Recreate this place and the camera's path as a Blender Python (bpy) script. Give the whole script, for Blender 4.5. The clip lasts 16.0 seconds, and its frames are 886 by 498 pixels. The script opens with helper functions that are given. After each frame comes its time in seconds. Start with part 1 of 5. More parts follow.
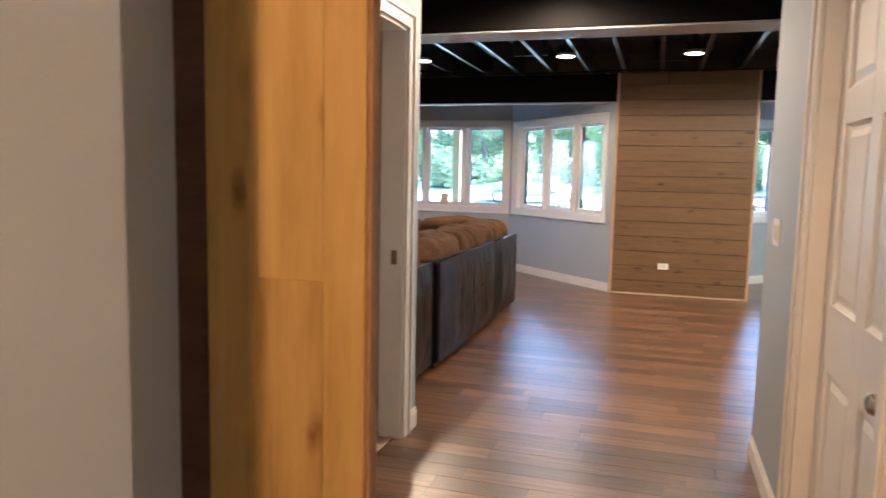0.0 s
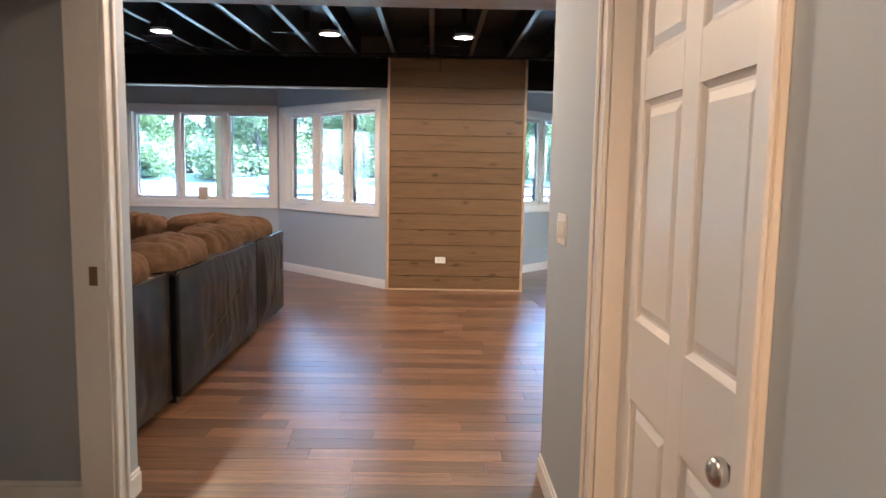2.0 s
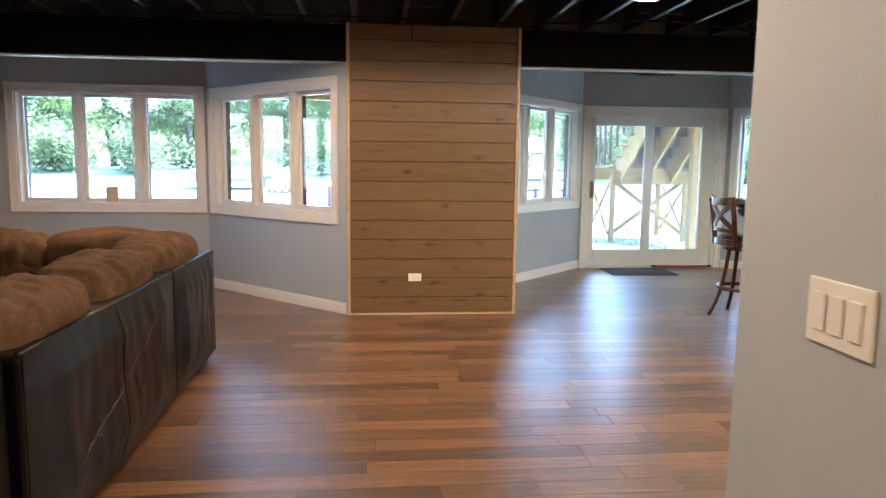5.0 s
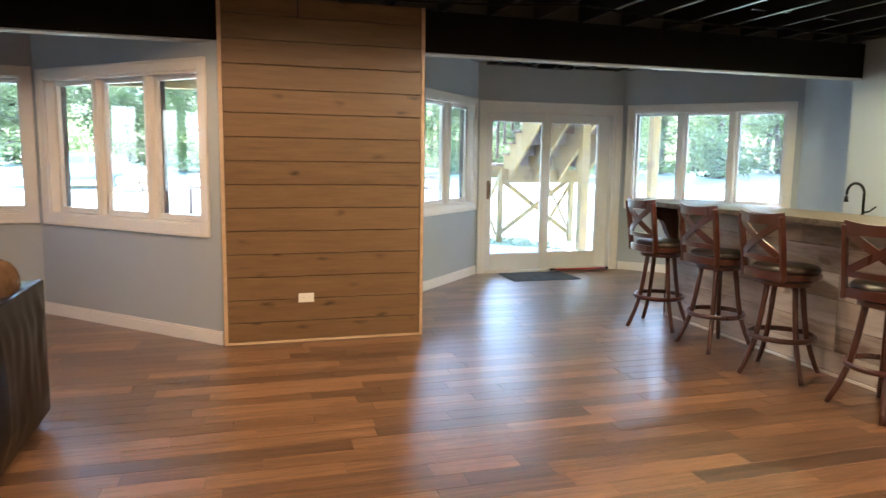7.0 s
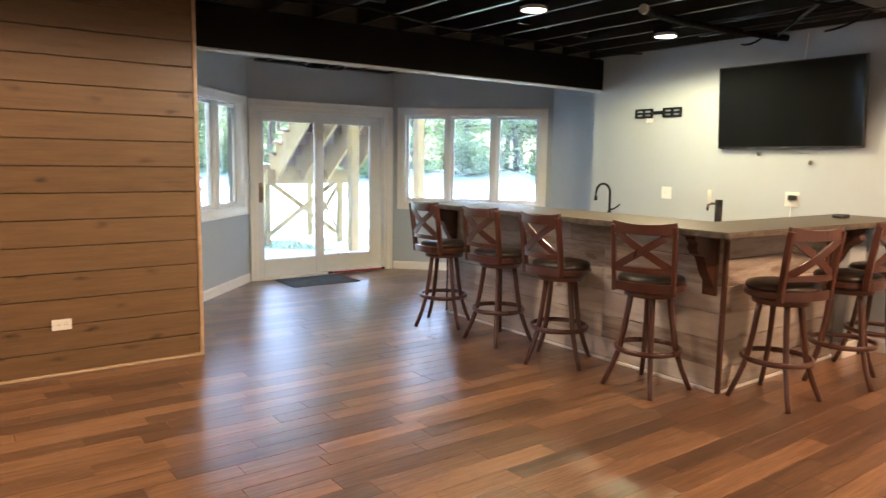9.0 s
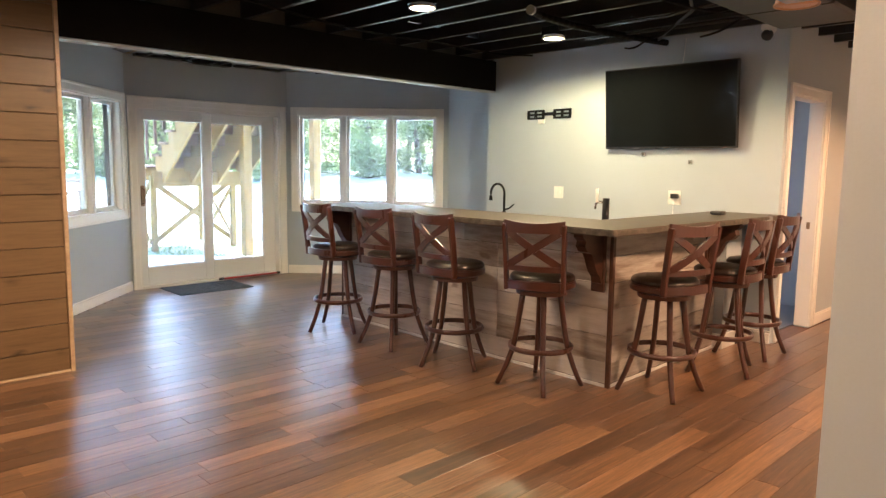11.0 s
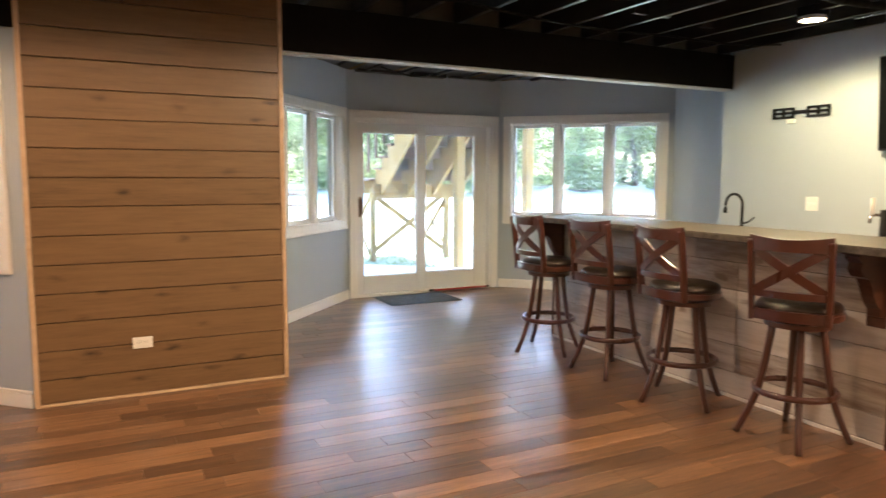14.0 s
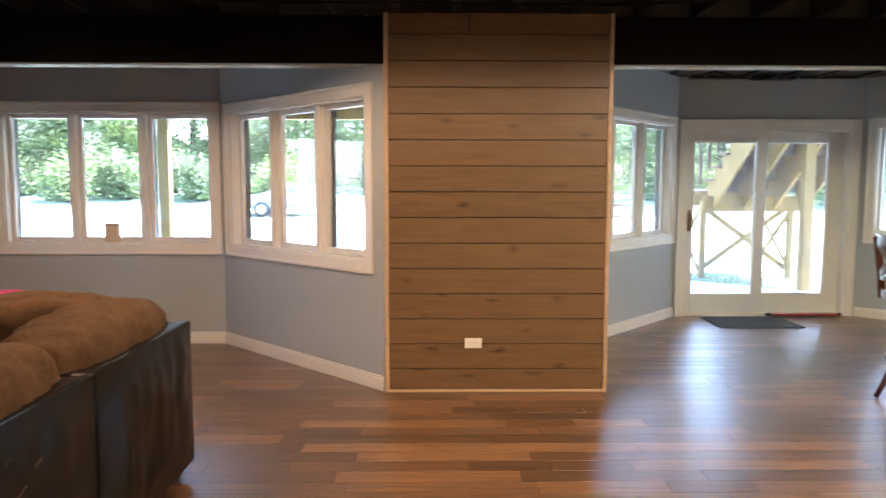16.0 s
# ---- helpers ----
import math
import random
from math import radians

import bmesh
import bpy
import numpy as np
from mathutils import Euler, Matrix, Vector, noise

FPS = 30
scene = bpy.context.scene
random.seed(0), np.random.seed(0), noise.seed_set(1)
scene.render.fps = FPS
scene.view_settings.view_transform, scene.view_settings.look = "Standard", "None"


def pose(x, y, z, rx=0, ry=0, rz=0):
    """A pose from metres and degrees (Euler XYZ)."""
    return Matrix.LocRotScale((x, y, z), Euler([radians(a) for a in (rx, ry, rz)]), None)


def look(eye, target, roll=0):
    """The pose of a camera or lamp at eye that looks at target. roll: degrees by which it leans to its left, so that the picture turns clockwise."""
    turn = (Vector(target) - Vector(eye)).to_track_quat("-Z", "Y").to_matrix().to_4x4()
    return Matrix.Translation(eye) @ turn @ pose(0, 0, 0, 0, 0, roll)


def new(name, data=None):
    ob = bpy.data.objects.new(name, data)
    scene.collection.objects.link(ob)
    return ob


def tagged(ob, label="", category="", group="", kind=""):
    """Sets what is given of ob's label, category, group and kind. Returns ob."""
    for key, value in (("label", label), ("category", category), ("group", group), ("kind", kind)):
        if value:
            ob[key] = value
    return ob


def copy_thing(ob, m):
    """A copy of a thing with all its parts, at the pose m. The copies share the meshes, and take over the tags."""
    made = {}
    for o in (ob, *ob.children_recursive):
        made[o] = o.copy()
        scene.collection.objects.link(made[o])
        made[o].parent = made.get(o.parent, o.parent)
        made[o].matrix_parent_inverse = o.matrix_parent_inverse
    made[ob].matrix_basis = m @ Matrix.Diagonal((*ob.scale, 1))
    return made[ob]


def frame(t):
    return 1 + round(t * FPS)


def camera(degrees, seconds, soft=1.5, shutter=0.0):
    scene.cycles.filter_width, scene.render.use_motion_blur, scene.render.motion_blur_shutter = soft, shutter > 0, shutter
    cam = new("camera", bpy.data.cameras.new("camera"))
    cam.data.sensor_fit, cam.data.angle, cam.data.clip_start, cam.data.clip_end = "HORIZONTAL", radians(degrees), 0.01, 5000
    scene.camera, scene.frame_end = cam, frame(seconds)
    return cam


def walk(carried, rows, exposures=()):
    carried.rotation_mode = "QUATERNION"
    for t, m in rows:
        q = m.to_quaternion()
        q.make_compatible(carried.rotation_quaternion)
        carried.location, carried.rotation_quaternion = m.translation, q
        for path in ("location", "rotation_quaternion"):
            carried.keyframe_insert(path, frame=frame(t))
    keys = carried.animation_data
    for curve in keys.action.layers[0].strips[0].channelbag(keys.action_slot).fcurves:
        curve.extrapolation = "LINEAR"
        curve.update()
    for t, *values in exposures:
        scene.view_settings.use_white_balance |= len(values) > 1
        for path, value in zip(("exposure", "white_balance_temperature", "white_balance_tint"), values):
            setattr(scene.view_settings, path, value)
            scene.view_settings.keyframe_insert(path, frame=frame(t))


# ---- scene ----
cam = camera(65.1, 16.0, 1.4, 0.4)
PATH = [
    (0, (0.334, 0.367, 1.338), (-0.252, 2.267, 1.128), 1.2),
    (0.5, (0.336, 0.463, 1.34), (-0.033, 2.417, 1.128), 1.2),
    (1, (0.303, 0.624, 1.341), (0.094, 2.602, 1.129), 1.0),
    (1.5, (0.303, 0.81, 1.329), (0.252, 2.797, 1.114), 1.0),
    (2, (0.341, 1.026, 1.334), (0.369, 3.013, 1.112), 1.0),
    (2.5, (0.324, 1.262, 1.339), (0.374, 3.248, 1.104), 0.9),
    (3, (0.284, 1.51, 1.347), (0.354, 3.494, 1.106), 0.9),
    (3.5, (0.24, 1.779, 1.35), (0.335, 3.762, 1.105), 0.9),
    (6, (-0.057, 3.065, 1.394), (0.294, 5.018, 1.143), 0.7),
    (6.5, (-0.076, 3.288, 1.402), (0.384, 5.218, 1.145), 0.8),
    (7, (-0.077, 3.437, 1.404), (0.491, 5.338, 1.15), 0.8),
    (7.5, (-0.105, 3.554, 1.404), (0.594, 5.411, 1.151), 0.8),
    (8, (-0.165, 3.624, 1.427), (0.691, 5.414, 1.171), 0.9),
    (8.5, (-0.223, 3.668, 1.435), (0.816, 5.358, 1.183), 0.9),
    (9, (-0.235, 3.68, 1.449), (0.949, 5.273, 1.198), 0.9),
    (9.5, (-0.212, 3.683, 1.451), (1.083, 5.188, 1.203), 0.9),
    (10, (-0.191, 3.688, 1.443), (1.199, 5.105, 1.2), 0.9),
    (12.5, (0.087, 3.818, 1.431), (1.474, 5.239, 1.194), 0.5),
    (13, (0.146, 3.917, 1.443), (1.414, 5.446, 1.209), 0.4),
    (13.5, (0.167, 3.991, 1.426), (1.282, 5.636, 1.206), 0.6),
    (14, (0.146, 4.055, 1.392), (1.053, 5.826, 1.185), 0.2),
    (14.5, (0.146, 4.059, 1.412), (0.82, 5.931, 1.207), 0.2),
    (15, (0.173, 4.073, 1.412), (0.605, 6.016, 1.212), 0.2),
    (15.5, (0.171, 4.077, 1.413), (0.395, 6.055, 1.222), 0.1),
    (16, (0.143, 4.062, 1.422), (0.172, 6.053, 1.24), 0.1),
]
walk(cam, [(t, look(eye, target, roll)) for t, eye, target, roll in PATH],
     [(0.0, 4.4, 4350, 7), (3.5, 4.35, 4350, 8), (6.5, 4.27, 5000, 7), (8.5, 4.25, 5050, 10), (10.0, 4.27, 5150, 13), (13.0, 4.3, 5400, 13), (16.0, 4.23, 5100, 11)])

# ---- world, sun, lamps ----
world = bpy.data.worlds.new("sky")
scene.world = world
world.use_nodes = True
wn = world.node_tree.nodes
sky = wn.new("ShaderNodeTexSky")
sky.sky_type = "NISHITA"
sky.sun_disc = False
sky.sun_elevation = radians(50)
sky.sun_rotation = radians(50)
sky.air_density, sky.dust_density = 1.2, 1.5
wn["Background"].inputs["Strength"].default_value = 0.15
world.node_tree.links.new(sky.outputs[0], wn["Background"].inputs["Color"])

sun = new("sun", bpy.data.lights.new("sun", "SUN"))
sun.data.energy, sun.data.angle, sun.data.color = 3.4, radians(0.6), (1.0, 0.97, 0.91)
sun.matrix_world = look((0.766 * 40, 0.643 * 40, 50), (0, 0, 0))

WARM, GOLD, AMBER, DEEP = (1.0, 0.72, 0.42), (1.0, 0.73, 0.31), (1.0, 0.55, 0.24), (1.0, 0.45, 0.16)
# x, y, z, watts and colour of the ceiling lamps
LAMPS = [(-2.06, 7.28, 2.50, 3.59, AMBER), (-0.59, 7.26, 2.50, 1.6, AMBER), (0.58, 7.30, 2.50, 0.7, AMBER), (1.92, 7.32, 2.50, 2.3, WARM), (3.25, 7.35, 2.50, 2.5, GOLD),
         (4.78, 7.37, 2.50, 4.1, GOLD), (3.5, 4.0, 2.50, 8.5, AMBER), (5.0, 4.2, 2.50, 4.4, AMBER), (7.3, 4.3, 2.50, 5.0, (1.0, 0.40, 0.12)),
         (-0.3, 4.35, 2.50, 2.8, AMBER), (-0.1, 1.75, 2.45, 0.45, DEEP), (0.3, -0.7, 2.45, 5.3, (1.0, 0.41, 0.115))]

# ---- materials ----


def nodes_of(name):
    m = bpy.data.materials.new(name)
    m.use_nodes = True
    t = m.node_tree
    return m, t.nodes, t.links, t.nodes["Principled BSDF"]


def coords(n, l, stretch, shift=True):
    """Object coordinates, stretched, moved by a chance amount for each piece."""
    tc, mp = n.new("ShaderNodeTexCoord"), n.new("ShaderNodeMapping")
    mp.inputs["Scale"].default_value = stretch
    l.new(tc.outputs["Object"], mp.inputs["Vector"])
    if shift:
        oi, ge, ad, mu = n.new("ShaderNodeObjectInfo"), n.new("ShaderNodeNewGeometry"), n.new("ShaderNodeMath"), n.new("ShaderNodeMath")
        l.new(oi.outputs["Random"], ad.inputs[0])
        l.new(ge.outputs["Random Per Island"], ad.inputs[1])
        mu.operation = "MULTIPLY"
        mu.inputs[1].default_value = 37.0
        l.new(ad.outputs[0], mu.inputs[0])
        l.new(mu.outputs[0], mp.inputs["Location"])
        fr = n.new("ShaderNodeMath")
        fr.operation = "FRACT"
        l.new(ad.outputs[0], fr.inputs[0])
        return mp.outputs[0], fr.outputs[0]
    return mp.outputs[0], None


def noise_tex(n, l, vec, scale, detail=4, rough=0.6):
    x = n.new("ShaderNodeTexNoise")
    x.inputs["Scale"].default_value, x.inputs["Detail"].default_value, x.inputs["Roughness"].default_value = scale, detail, rough
    l.new(vec, x.inputs["Vector"])
    return x.outputs["Fac"]


def ramp(n, l, fac, stops):
    r = n.new("ShaderNodeValToRGB")
    e = r.color_ramp.elements
    while len(e) < len(stops):
        e.new(0.5)
    for k, (p, c) in zip(e, stops):
        k.position, k.color = p, (*c, 1)
    l.new(fac, r.inputs[0])
    return r.outputs[0]


def mathn(n, l, op, a, b):
    x = n.new("ShaderNodeMath")
    x.operation = op
    for i, v in enumerate((a, b)):
        if isinstance(v, (int, float)):
            x.inputs[i].default_value = v
        else:
            l.new(v, x.inputs[i])
    return x.outputs[0]


def bump(n, l, bsdf, fac, strength, dist=0.01):
    b = n.new("ShaderNodeBump")
    b.inputs["Strength"].default_value, b.inputs["Distance"].default_value = strength, dist
    l.new(fac, b.inputs["Height"])
    l.new(b.outputs[0], bsdf.inputs["Normal"])


def plain(name, color, rough=0.5, metal=0.0, var=0.10, scale=3.0, fine=80.0, relief=0.15, spec=0.5):
    """Paint, plastic, metal, stone: two scales of variation in colour and gloss, fine relief."""
    m, n, l, b = nodes_of(name)
    v, _ = coords(n, l, (1, 1, 1), False)
    big, small = noise_tex(n, l, v, scale, 3), noise_tex(n, l, v, fine, 3)
    mix = mathn(n, l, "ADD", mathn(n, l, "MULTIPLY", big, 0.65), mathn(n, l, "MULTIPLY", small, 0.35))
    lo, hi = [c * (1 - var) for c in color], [min(1, c * (1 + var)) for c in color]
    l.new(ramp(n, l, mix, [(0.3, lo), (0.7, hi)]), b.inputs["Base Color"])
    l.new(mathn(n, l, "ADD", mathn(n, l, "MULTIPLY", big, 0.16), rough - 0.08), b.inputs["Roughness"])
    b.inputs["Metallic"].default_value = metal
    b.inputs["Specular IOR Level"].default_value = spec
    if relief:
        bump(n, l, b, small, relief, 0.002)
    return m


def wood(name, dark, mid, light, rough=0.35, grain=(1.2, 14, 14), spread=0.55, knots=0.0, relief=0.2, coat=0.0, steps=(0.22, 0.47, 0.72), dark_knots=0.30, streak=0.25):
    """Wood with grain along local x, each piece its own tone."""
    m, n, l, b = nodes_of(name)
    v, rnd = coords(n, l, grain)
    g1, g2 = noise_tex(n, l, v, 1.6, 5, 0.65), noise_tex(n, l, v, 9.0, 4, 0.7)
    mix = mathn(n, l, "ADD", mathn(n, l, "MULTIPLY", g1, 1 - streak), mathn(n, l, "MULTIPLY", g2, streak))
    tone = mathn(n, l, "ADD", mathn(n, l, "MULTIPLY", mix, 1.0 - spread * 0.35), mathn(n, l, "MULTIPLY", mathn(n, l, "SUBTRACT", rnd, 0.42), spread * 0.55))
    if knots:
        vo = n.new("ShaderNodeTexVoronoi")
        vo.voronoi_dimensions = "2D"
        vo.inputs["Scale"].default_value = 1.0
        mp = n.new("ShaderNodeMapping")
        mp.inputs["Scale"].default_value = (knots / grain[0], knots * 2.2 / grain[1], knots * 2.2 / grain[2])
        mp.inputs["Rotation"].default_value = (radians(90), 0, 0)
        l.new(v, mp.inputs["Vector"])
        warp, shift, bend = n.new("ShaderNodeTexNoise"), n.new("ShaderNodeVectorMath"), n.new("ShaderNodeVectorMath")
        warp.inputs["Scale"].default_value, warp.inputs["Detail"].default_value = 5.0, 3
        shift.operation, bend.operation = "SCALE", "ADD"
        shift.inputs["Scale"].default_value = 0.22
        l.new(mp.outputs[0], warp.inputs["Vector"])
        l.new(warp.outputs["Color"], shift.inputs[0])
        l.new(mp.outputs[0], bend.inputs[0])
        l.new(shift.outputs[0], bend.inputs[1])
        l.new(bend.outputs[0], vo.inputs["Vector"])
        some = n.new("ShaderNodeMapRange")
        some.inputs["From Min"].default_value, some.inputs["From Max"].default_value = 0.30, 0.85
        sep = n.new("ShaderNodeSeparateColor")
        l.new(vo.outputs["Color"], sep.inputs[0])
        l.new(sep.outputs[0], some.inputs["Value"])
        spot = n.new("ShaderNodeMapRange")
        spot.inputs["From Min"].default_value, spot.inputs["From Max"].default_value = 0.0, 0.15
        spot.inputs["To Min"].default_value, spot.inputs["To Max"].default_value = dark_knots, 0.0
        l.new(vo.outputs["Distance"], spot.inputs["Value"])
        tone = mathn(n, l, "SUBTRACT", tone, mathn(n, l, "MULTIPLY", spot.outputs[0], some.outputs[0]))
    col = ramp(n, l, tone, list(zip(steps, (dark, mid, light))))
    l.new(col, b.inputs["Base Color"])
    l.new(mathn(n, l, "ADD", mathn(n, l, "MULTIPLY", g1, 0.2), rough - 0.1), b.inputs["Roughness"])
    b.inputs["Coat Weight"].default_value = coat
    b.inputs["Coat Roughness"].default_value = 0.32
    bump(n, l, b, g2, relief, 0.002)
    return m


def glow(name, color, strength):
    m, n, l, b = nodes_of(name)
    b.inputs["Base Color"].default_value = (*color, 1)
    b.inputs["Emission Color"].default_value = (*color, 1)
    b.inputs["Emission Strength"].default_value = strength
    return m


def glass(name):
    m, n, l, b = nodes_of(name)
    b.inputs["Base Color"].default_value = (0.99, 0.99, 0.96, 1)
    b.inputs["Roughness"].default_value, b.inputs["IOR"].default_value = 0.0, 1.45
    b.inputs["Transmission Weight"].default_value = 1.0
    # a little translucent white mixed in imitates the glare haze over the view
    v, _ = coords(n, l, (1, 1, 1), False)
    glare_veil = mathn(n, l, "ADD", mathn(n, l, "MULTIPLY", noise_tex(n, l, v, 5.0, 4), 0.022), 0.012)
    tr, mx = n.new("ShaderNodeBsdfTranslucent"), n.new("ShaderNodeMixShader")
    tr.inputs["Color"].default_value = (0.90, 0.95, 0.94, 1)
    l.new(glare_veil, mx.inputs[0])
    l.new(b.outputs[0], mx.inputs[1])
    l.new(tr.outputs[0], mx.inputs[2])
    l.new(mx.outputs[0], n["Material Output"].inputs["Surface"])
    return m


PAINT = plain("blue_grey_wall_paint", (0.415, 0.463, 0.515), 0.6, var=0.04, scale=1.5, fine=220, relief=0.10, spec=0.25)
TRIM = plain("white_trim_paint", (0.78, 0.77, 0.74), 0.35, var=0.04, fine=40, relief=0.05)
DOORP = plain("white_door_paint", (0.76, 0.75, 0.72), 0.38, var=0.02, fine=90, relief=0.08)
VINYL = plain("white_vinyl", (0.74, 0.75, 0.75), 0.35, var=0.04, relief=0.05)
BLACKC = plain("black_ceiling_paint", (0.0150, 0.0138, 0.0125), 0.38, var=0.5, scale=1.2, fine=30, relief=0.25, spec=0.6)
BLACKB = plain("black_beam_paint", (0.0048, 0.0043, 0.0040), 0.6, var=0.4, scale=2, fine=40, relief=0.3, spec=0.1)
OLIVEB = plain("olive_grey_boarding", (0.060, 0.058, 0.045), 0.6, var=0.3, scale=3, fine=50, relief=0.3)
EDGEG = plain("grey_raw_edge", (0.36, 0.37, 0.35), 0.55, var=0.25, scale=4, relief=0.2)
FLOORW = wood("walnut_floor_boards", (0.034, 0.0165, 0.008), (0.118, 0.0565, 0.0245), (0.33, 0.172, 0.076), 0.40, (1.0, 24, 24), 0.30, 0.0, 0.05, 0.85, (0.32, 0.46, 0.64), streak=0.50)
SHIP = wood("tan_shiplap", (0.038, 0.0205, 0.0085), (0.136, 0.080, 0.033), (0.200, 0.121, 0.053), 0.5, (1.8, 20, 20), 0.16, 2.3, 0.06, steps=(0.06, 0.40, 0.80), dark_knots=0.50, streak=0.2)
BARW = wood("weathered_grey_shiplap", (0.19, 0.145, 0.115), (0.46, 0.415, 0.365), (0.60, 0.56, 0.515), 0.55, (1.2, 11, 11), 0.45, 2.2, 0.25)
EDGEW = wood("light_wood_edge", (0.35, 0.24, 0.14), (0.50, 0.36, 0.23), (0.6, 0.46, 0.31), 0.5)
PINE = wood("knotty_pine", (0.17, 0.085, 0.017), (0.36, 0.25, 0.062), (0.47, 0.35, 0.105), 0.38, (1.0, 10, 10), 0.26, 4.2, 0.10, 0.2)
# darker copy of the pine, with the shade of the post's side in its colour
PINEDARK = wood("pine_painted_shade", (0.12, 0.06, 0.02), (0.22, 0.13, 0.05), (0.3, 0.19, 0.08), 0.5)
CHERRY = wood("dark_cherry_wood", (0.034, 0.0088, 0.004), (0.050, 0.0132, 0.0058), (0.072, 0.020, 0.009), 0.30, (5, 5, 1.2), 0.3, 0.0, 0.01, 0.6)
CORBELW = wood("brown_stained_wood", (0.022, 0.009, 0.005), (0.055, 0.022, 0.012), (0.10, 0.045, 0.025), 0.4, (4, 25, 25), 0.3)
LUMBER = wood("yellow_treated_lumber", (0.105, 0.064, 0.012), (0.19, 0.119, 0.023), (0.26, 0.168, 0.042), 0.65, (1.5, 14, 14), 0.3, 1.5)
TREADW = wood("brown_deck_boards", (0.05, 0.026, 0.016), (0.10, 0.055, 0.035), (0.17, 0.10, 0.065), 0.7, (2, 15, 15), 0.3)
LEATHER = plain("black_leather", (0.0036, 0.0031, 0.0031), 0.34, var=0.35, scale=2.0, fine=70, relief=0.22, spec=0.3)
SEATL = plain("dark_brown_leather", (0.018, 0.011, 0.008), 0.33, var=0.3, scale=8, fine=160, relief=0.4)
SUEDE = plain("brown_suede", (0.082, 0.048, 0.0255), 0.9, var=0.45, scale=6, fine=45, relief=0.6, spec=0.12)
STONE = plain("grey_granite", (0.085, 0.071, 0.056), 0.44, var=0.75, scale=22, fine=150, relief=0.05, spec=0.3)
BLACKM = plain("black_metal", (0.012, 0.012, 0.013), 0.35, 0.6, var=0.3, relief=0.1)
CHROME = plain("brushed_nickel", (0.62, 0.60, 0.57), 0.25, 1.0, var=0.08, relief=0.05)
# orange glow of a lit lamp rim, put into the base colour
LAMPLIT = plain("painted_orange_lamplight", (0.55, 0.28, 0.12), 0.4, 0.5, var=0.2)
DUCTP = plain("dark_duct_paint", (0.022, 0.019, 0.016), 0.5, var=0.4, scale=3, relief=0.2)
BRASS = plain("dark_bronze", (0.24, 0.17, 0.11), 0.4, 0.4, var=0.2)
DARKFR = plain("bronze_window_frame", (0.06, 0.052, 0.045), 0.5, var=0.2)
SCREEN = plain("black_screen", (0.006, 0.007, 0.008), 0.10, var=0.1, relief=0.0, spec=0.16)
TORN = plain("torn_backing_fabric", (0.12, 0.09, 0.065), 0.9, var=0.4, scale=30, fine=140, relief=0.6, spec=0.1)
PLASTW = plain("white_plastic", (0.78, 0.78, 0.75), 0.35, var=0.03, relief=0.0)
PLASTB = plain("black_plastic", (0.015, 0.015, 0.016), 0.4, var=0.2, relief=0.05)
CARPET = plain("beige_carpet", (0.42, 0.35, 0.27), 0.95, var=0.30, scale=4, fine=170, relief=0.9, spec=0.1)
RUG = plain("blue_grey_door_mat", (0.12, 0.14, 0.165), 0.95, var=0.35, scale=20, fine=150, relief=0.9, spec=0.1)
REDP = plain("red_paint", (0.38, 0.035, 0.025), 0.4, var=0.2, relief=0.1)
PINKF = plain("pink_fabric", (0.65, 0.06, 0.22), 0.8, var=0.15, relief=0.3)
CANDLE = plain("cream_wax", (0.62, 0.52, 0.36), 0.5, var=0.08, relief=0.05)
CABINET = plain("grey_cabinet_paint", (0.45, 0.46, 0.46), 0.4, var=0.05)
CONCRETE = plain("pale_concrete", (0.50, 0.48, 0.43), 0.8, var=0.15, scale=2, fine=60, relief=0.4)
BARK = plain("bark", (0.11, 0.085, 0.065), 0.9, var=0.4, scale=6, fine=30, relief=0.9)
CARG = plain("pale_car_glass", (0.16, 0.18, 0.19), 0.15, var=0.05, relief=0.0)
CARP = plain("white_car_paint", (0.30, 0.31, 0.32), 0.25, var=0.03, relief=0.0)
TYREM = plain("tyre_rubber", (0.05, 0.05, 0.05), 0.8, var=0.2)
GLASS = glass("window_glass")
LAMPON = glow("lit_diffuser", (1.0, 0.66, 0.34), 7.0)


def leaf_mat(name, a, c):
    m, n, l, b = nodes_of(name)
    v, rnd = coords(n, l, (1, 1, 1))
    l.new(ramp(n, l, rnd, [(0.0, a), (1.0, c)]), b.inputs["Base Color"])
    b.inputs["Roughness"].default_value = 0.55
    tr, mx = n.new("ShaderNodeBsdfTranslucent"), n.new("ShaderNodeMixShader")
    l.new(ramp(n, l, rnd, [(0.0, [x * 1.6 for x in a]), (1.0, [x * 1.6 for x in c])]), tr.inputs["Color"])
    mx.inputs[0].default_value = 0.6
    l.new(b.outputs[0], mx.inputs[1])
    l.new(tr.outputs[0], mx.inputs[2])
    l.new(mx.outputs[0], n["Material Output"].inputs["Surface"])
    return m


LEAF = leaf_mat("green_leaves", (0.075, 0.105, 0.028), (0.15, 0.185, 0.06))
LEAFB = leaf_mat("pale_green_leaves", (0.095, 0.125, 0.045), (0.19, 0.235, 0.095))


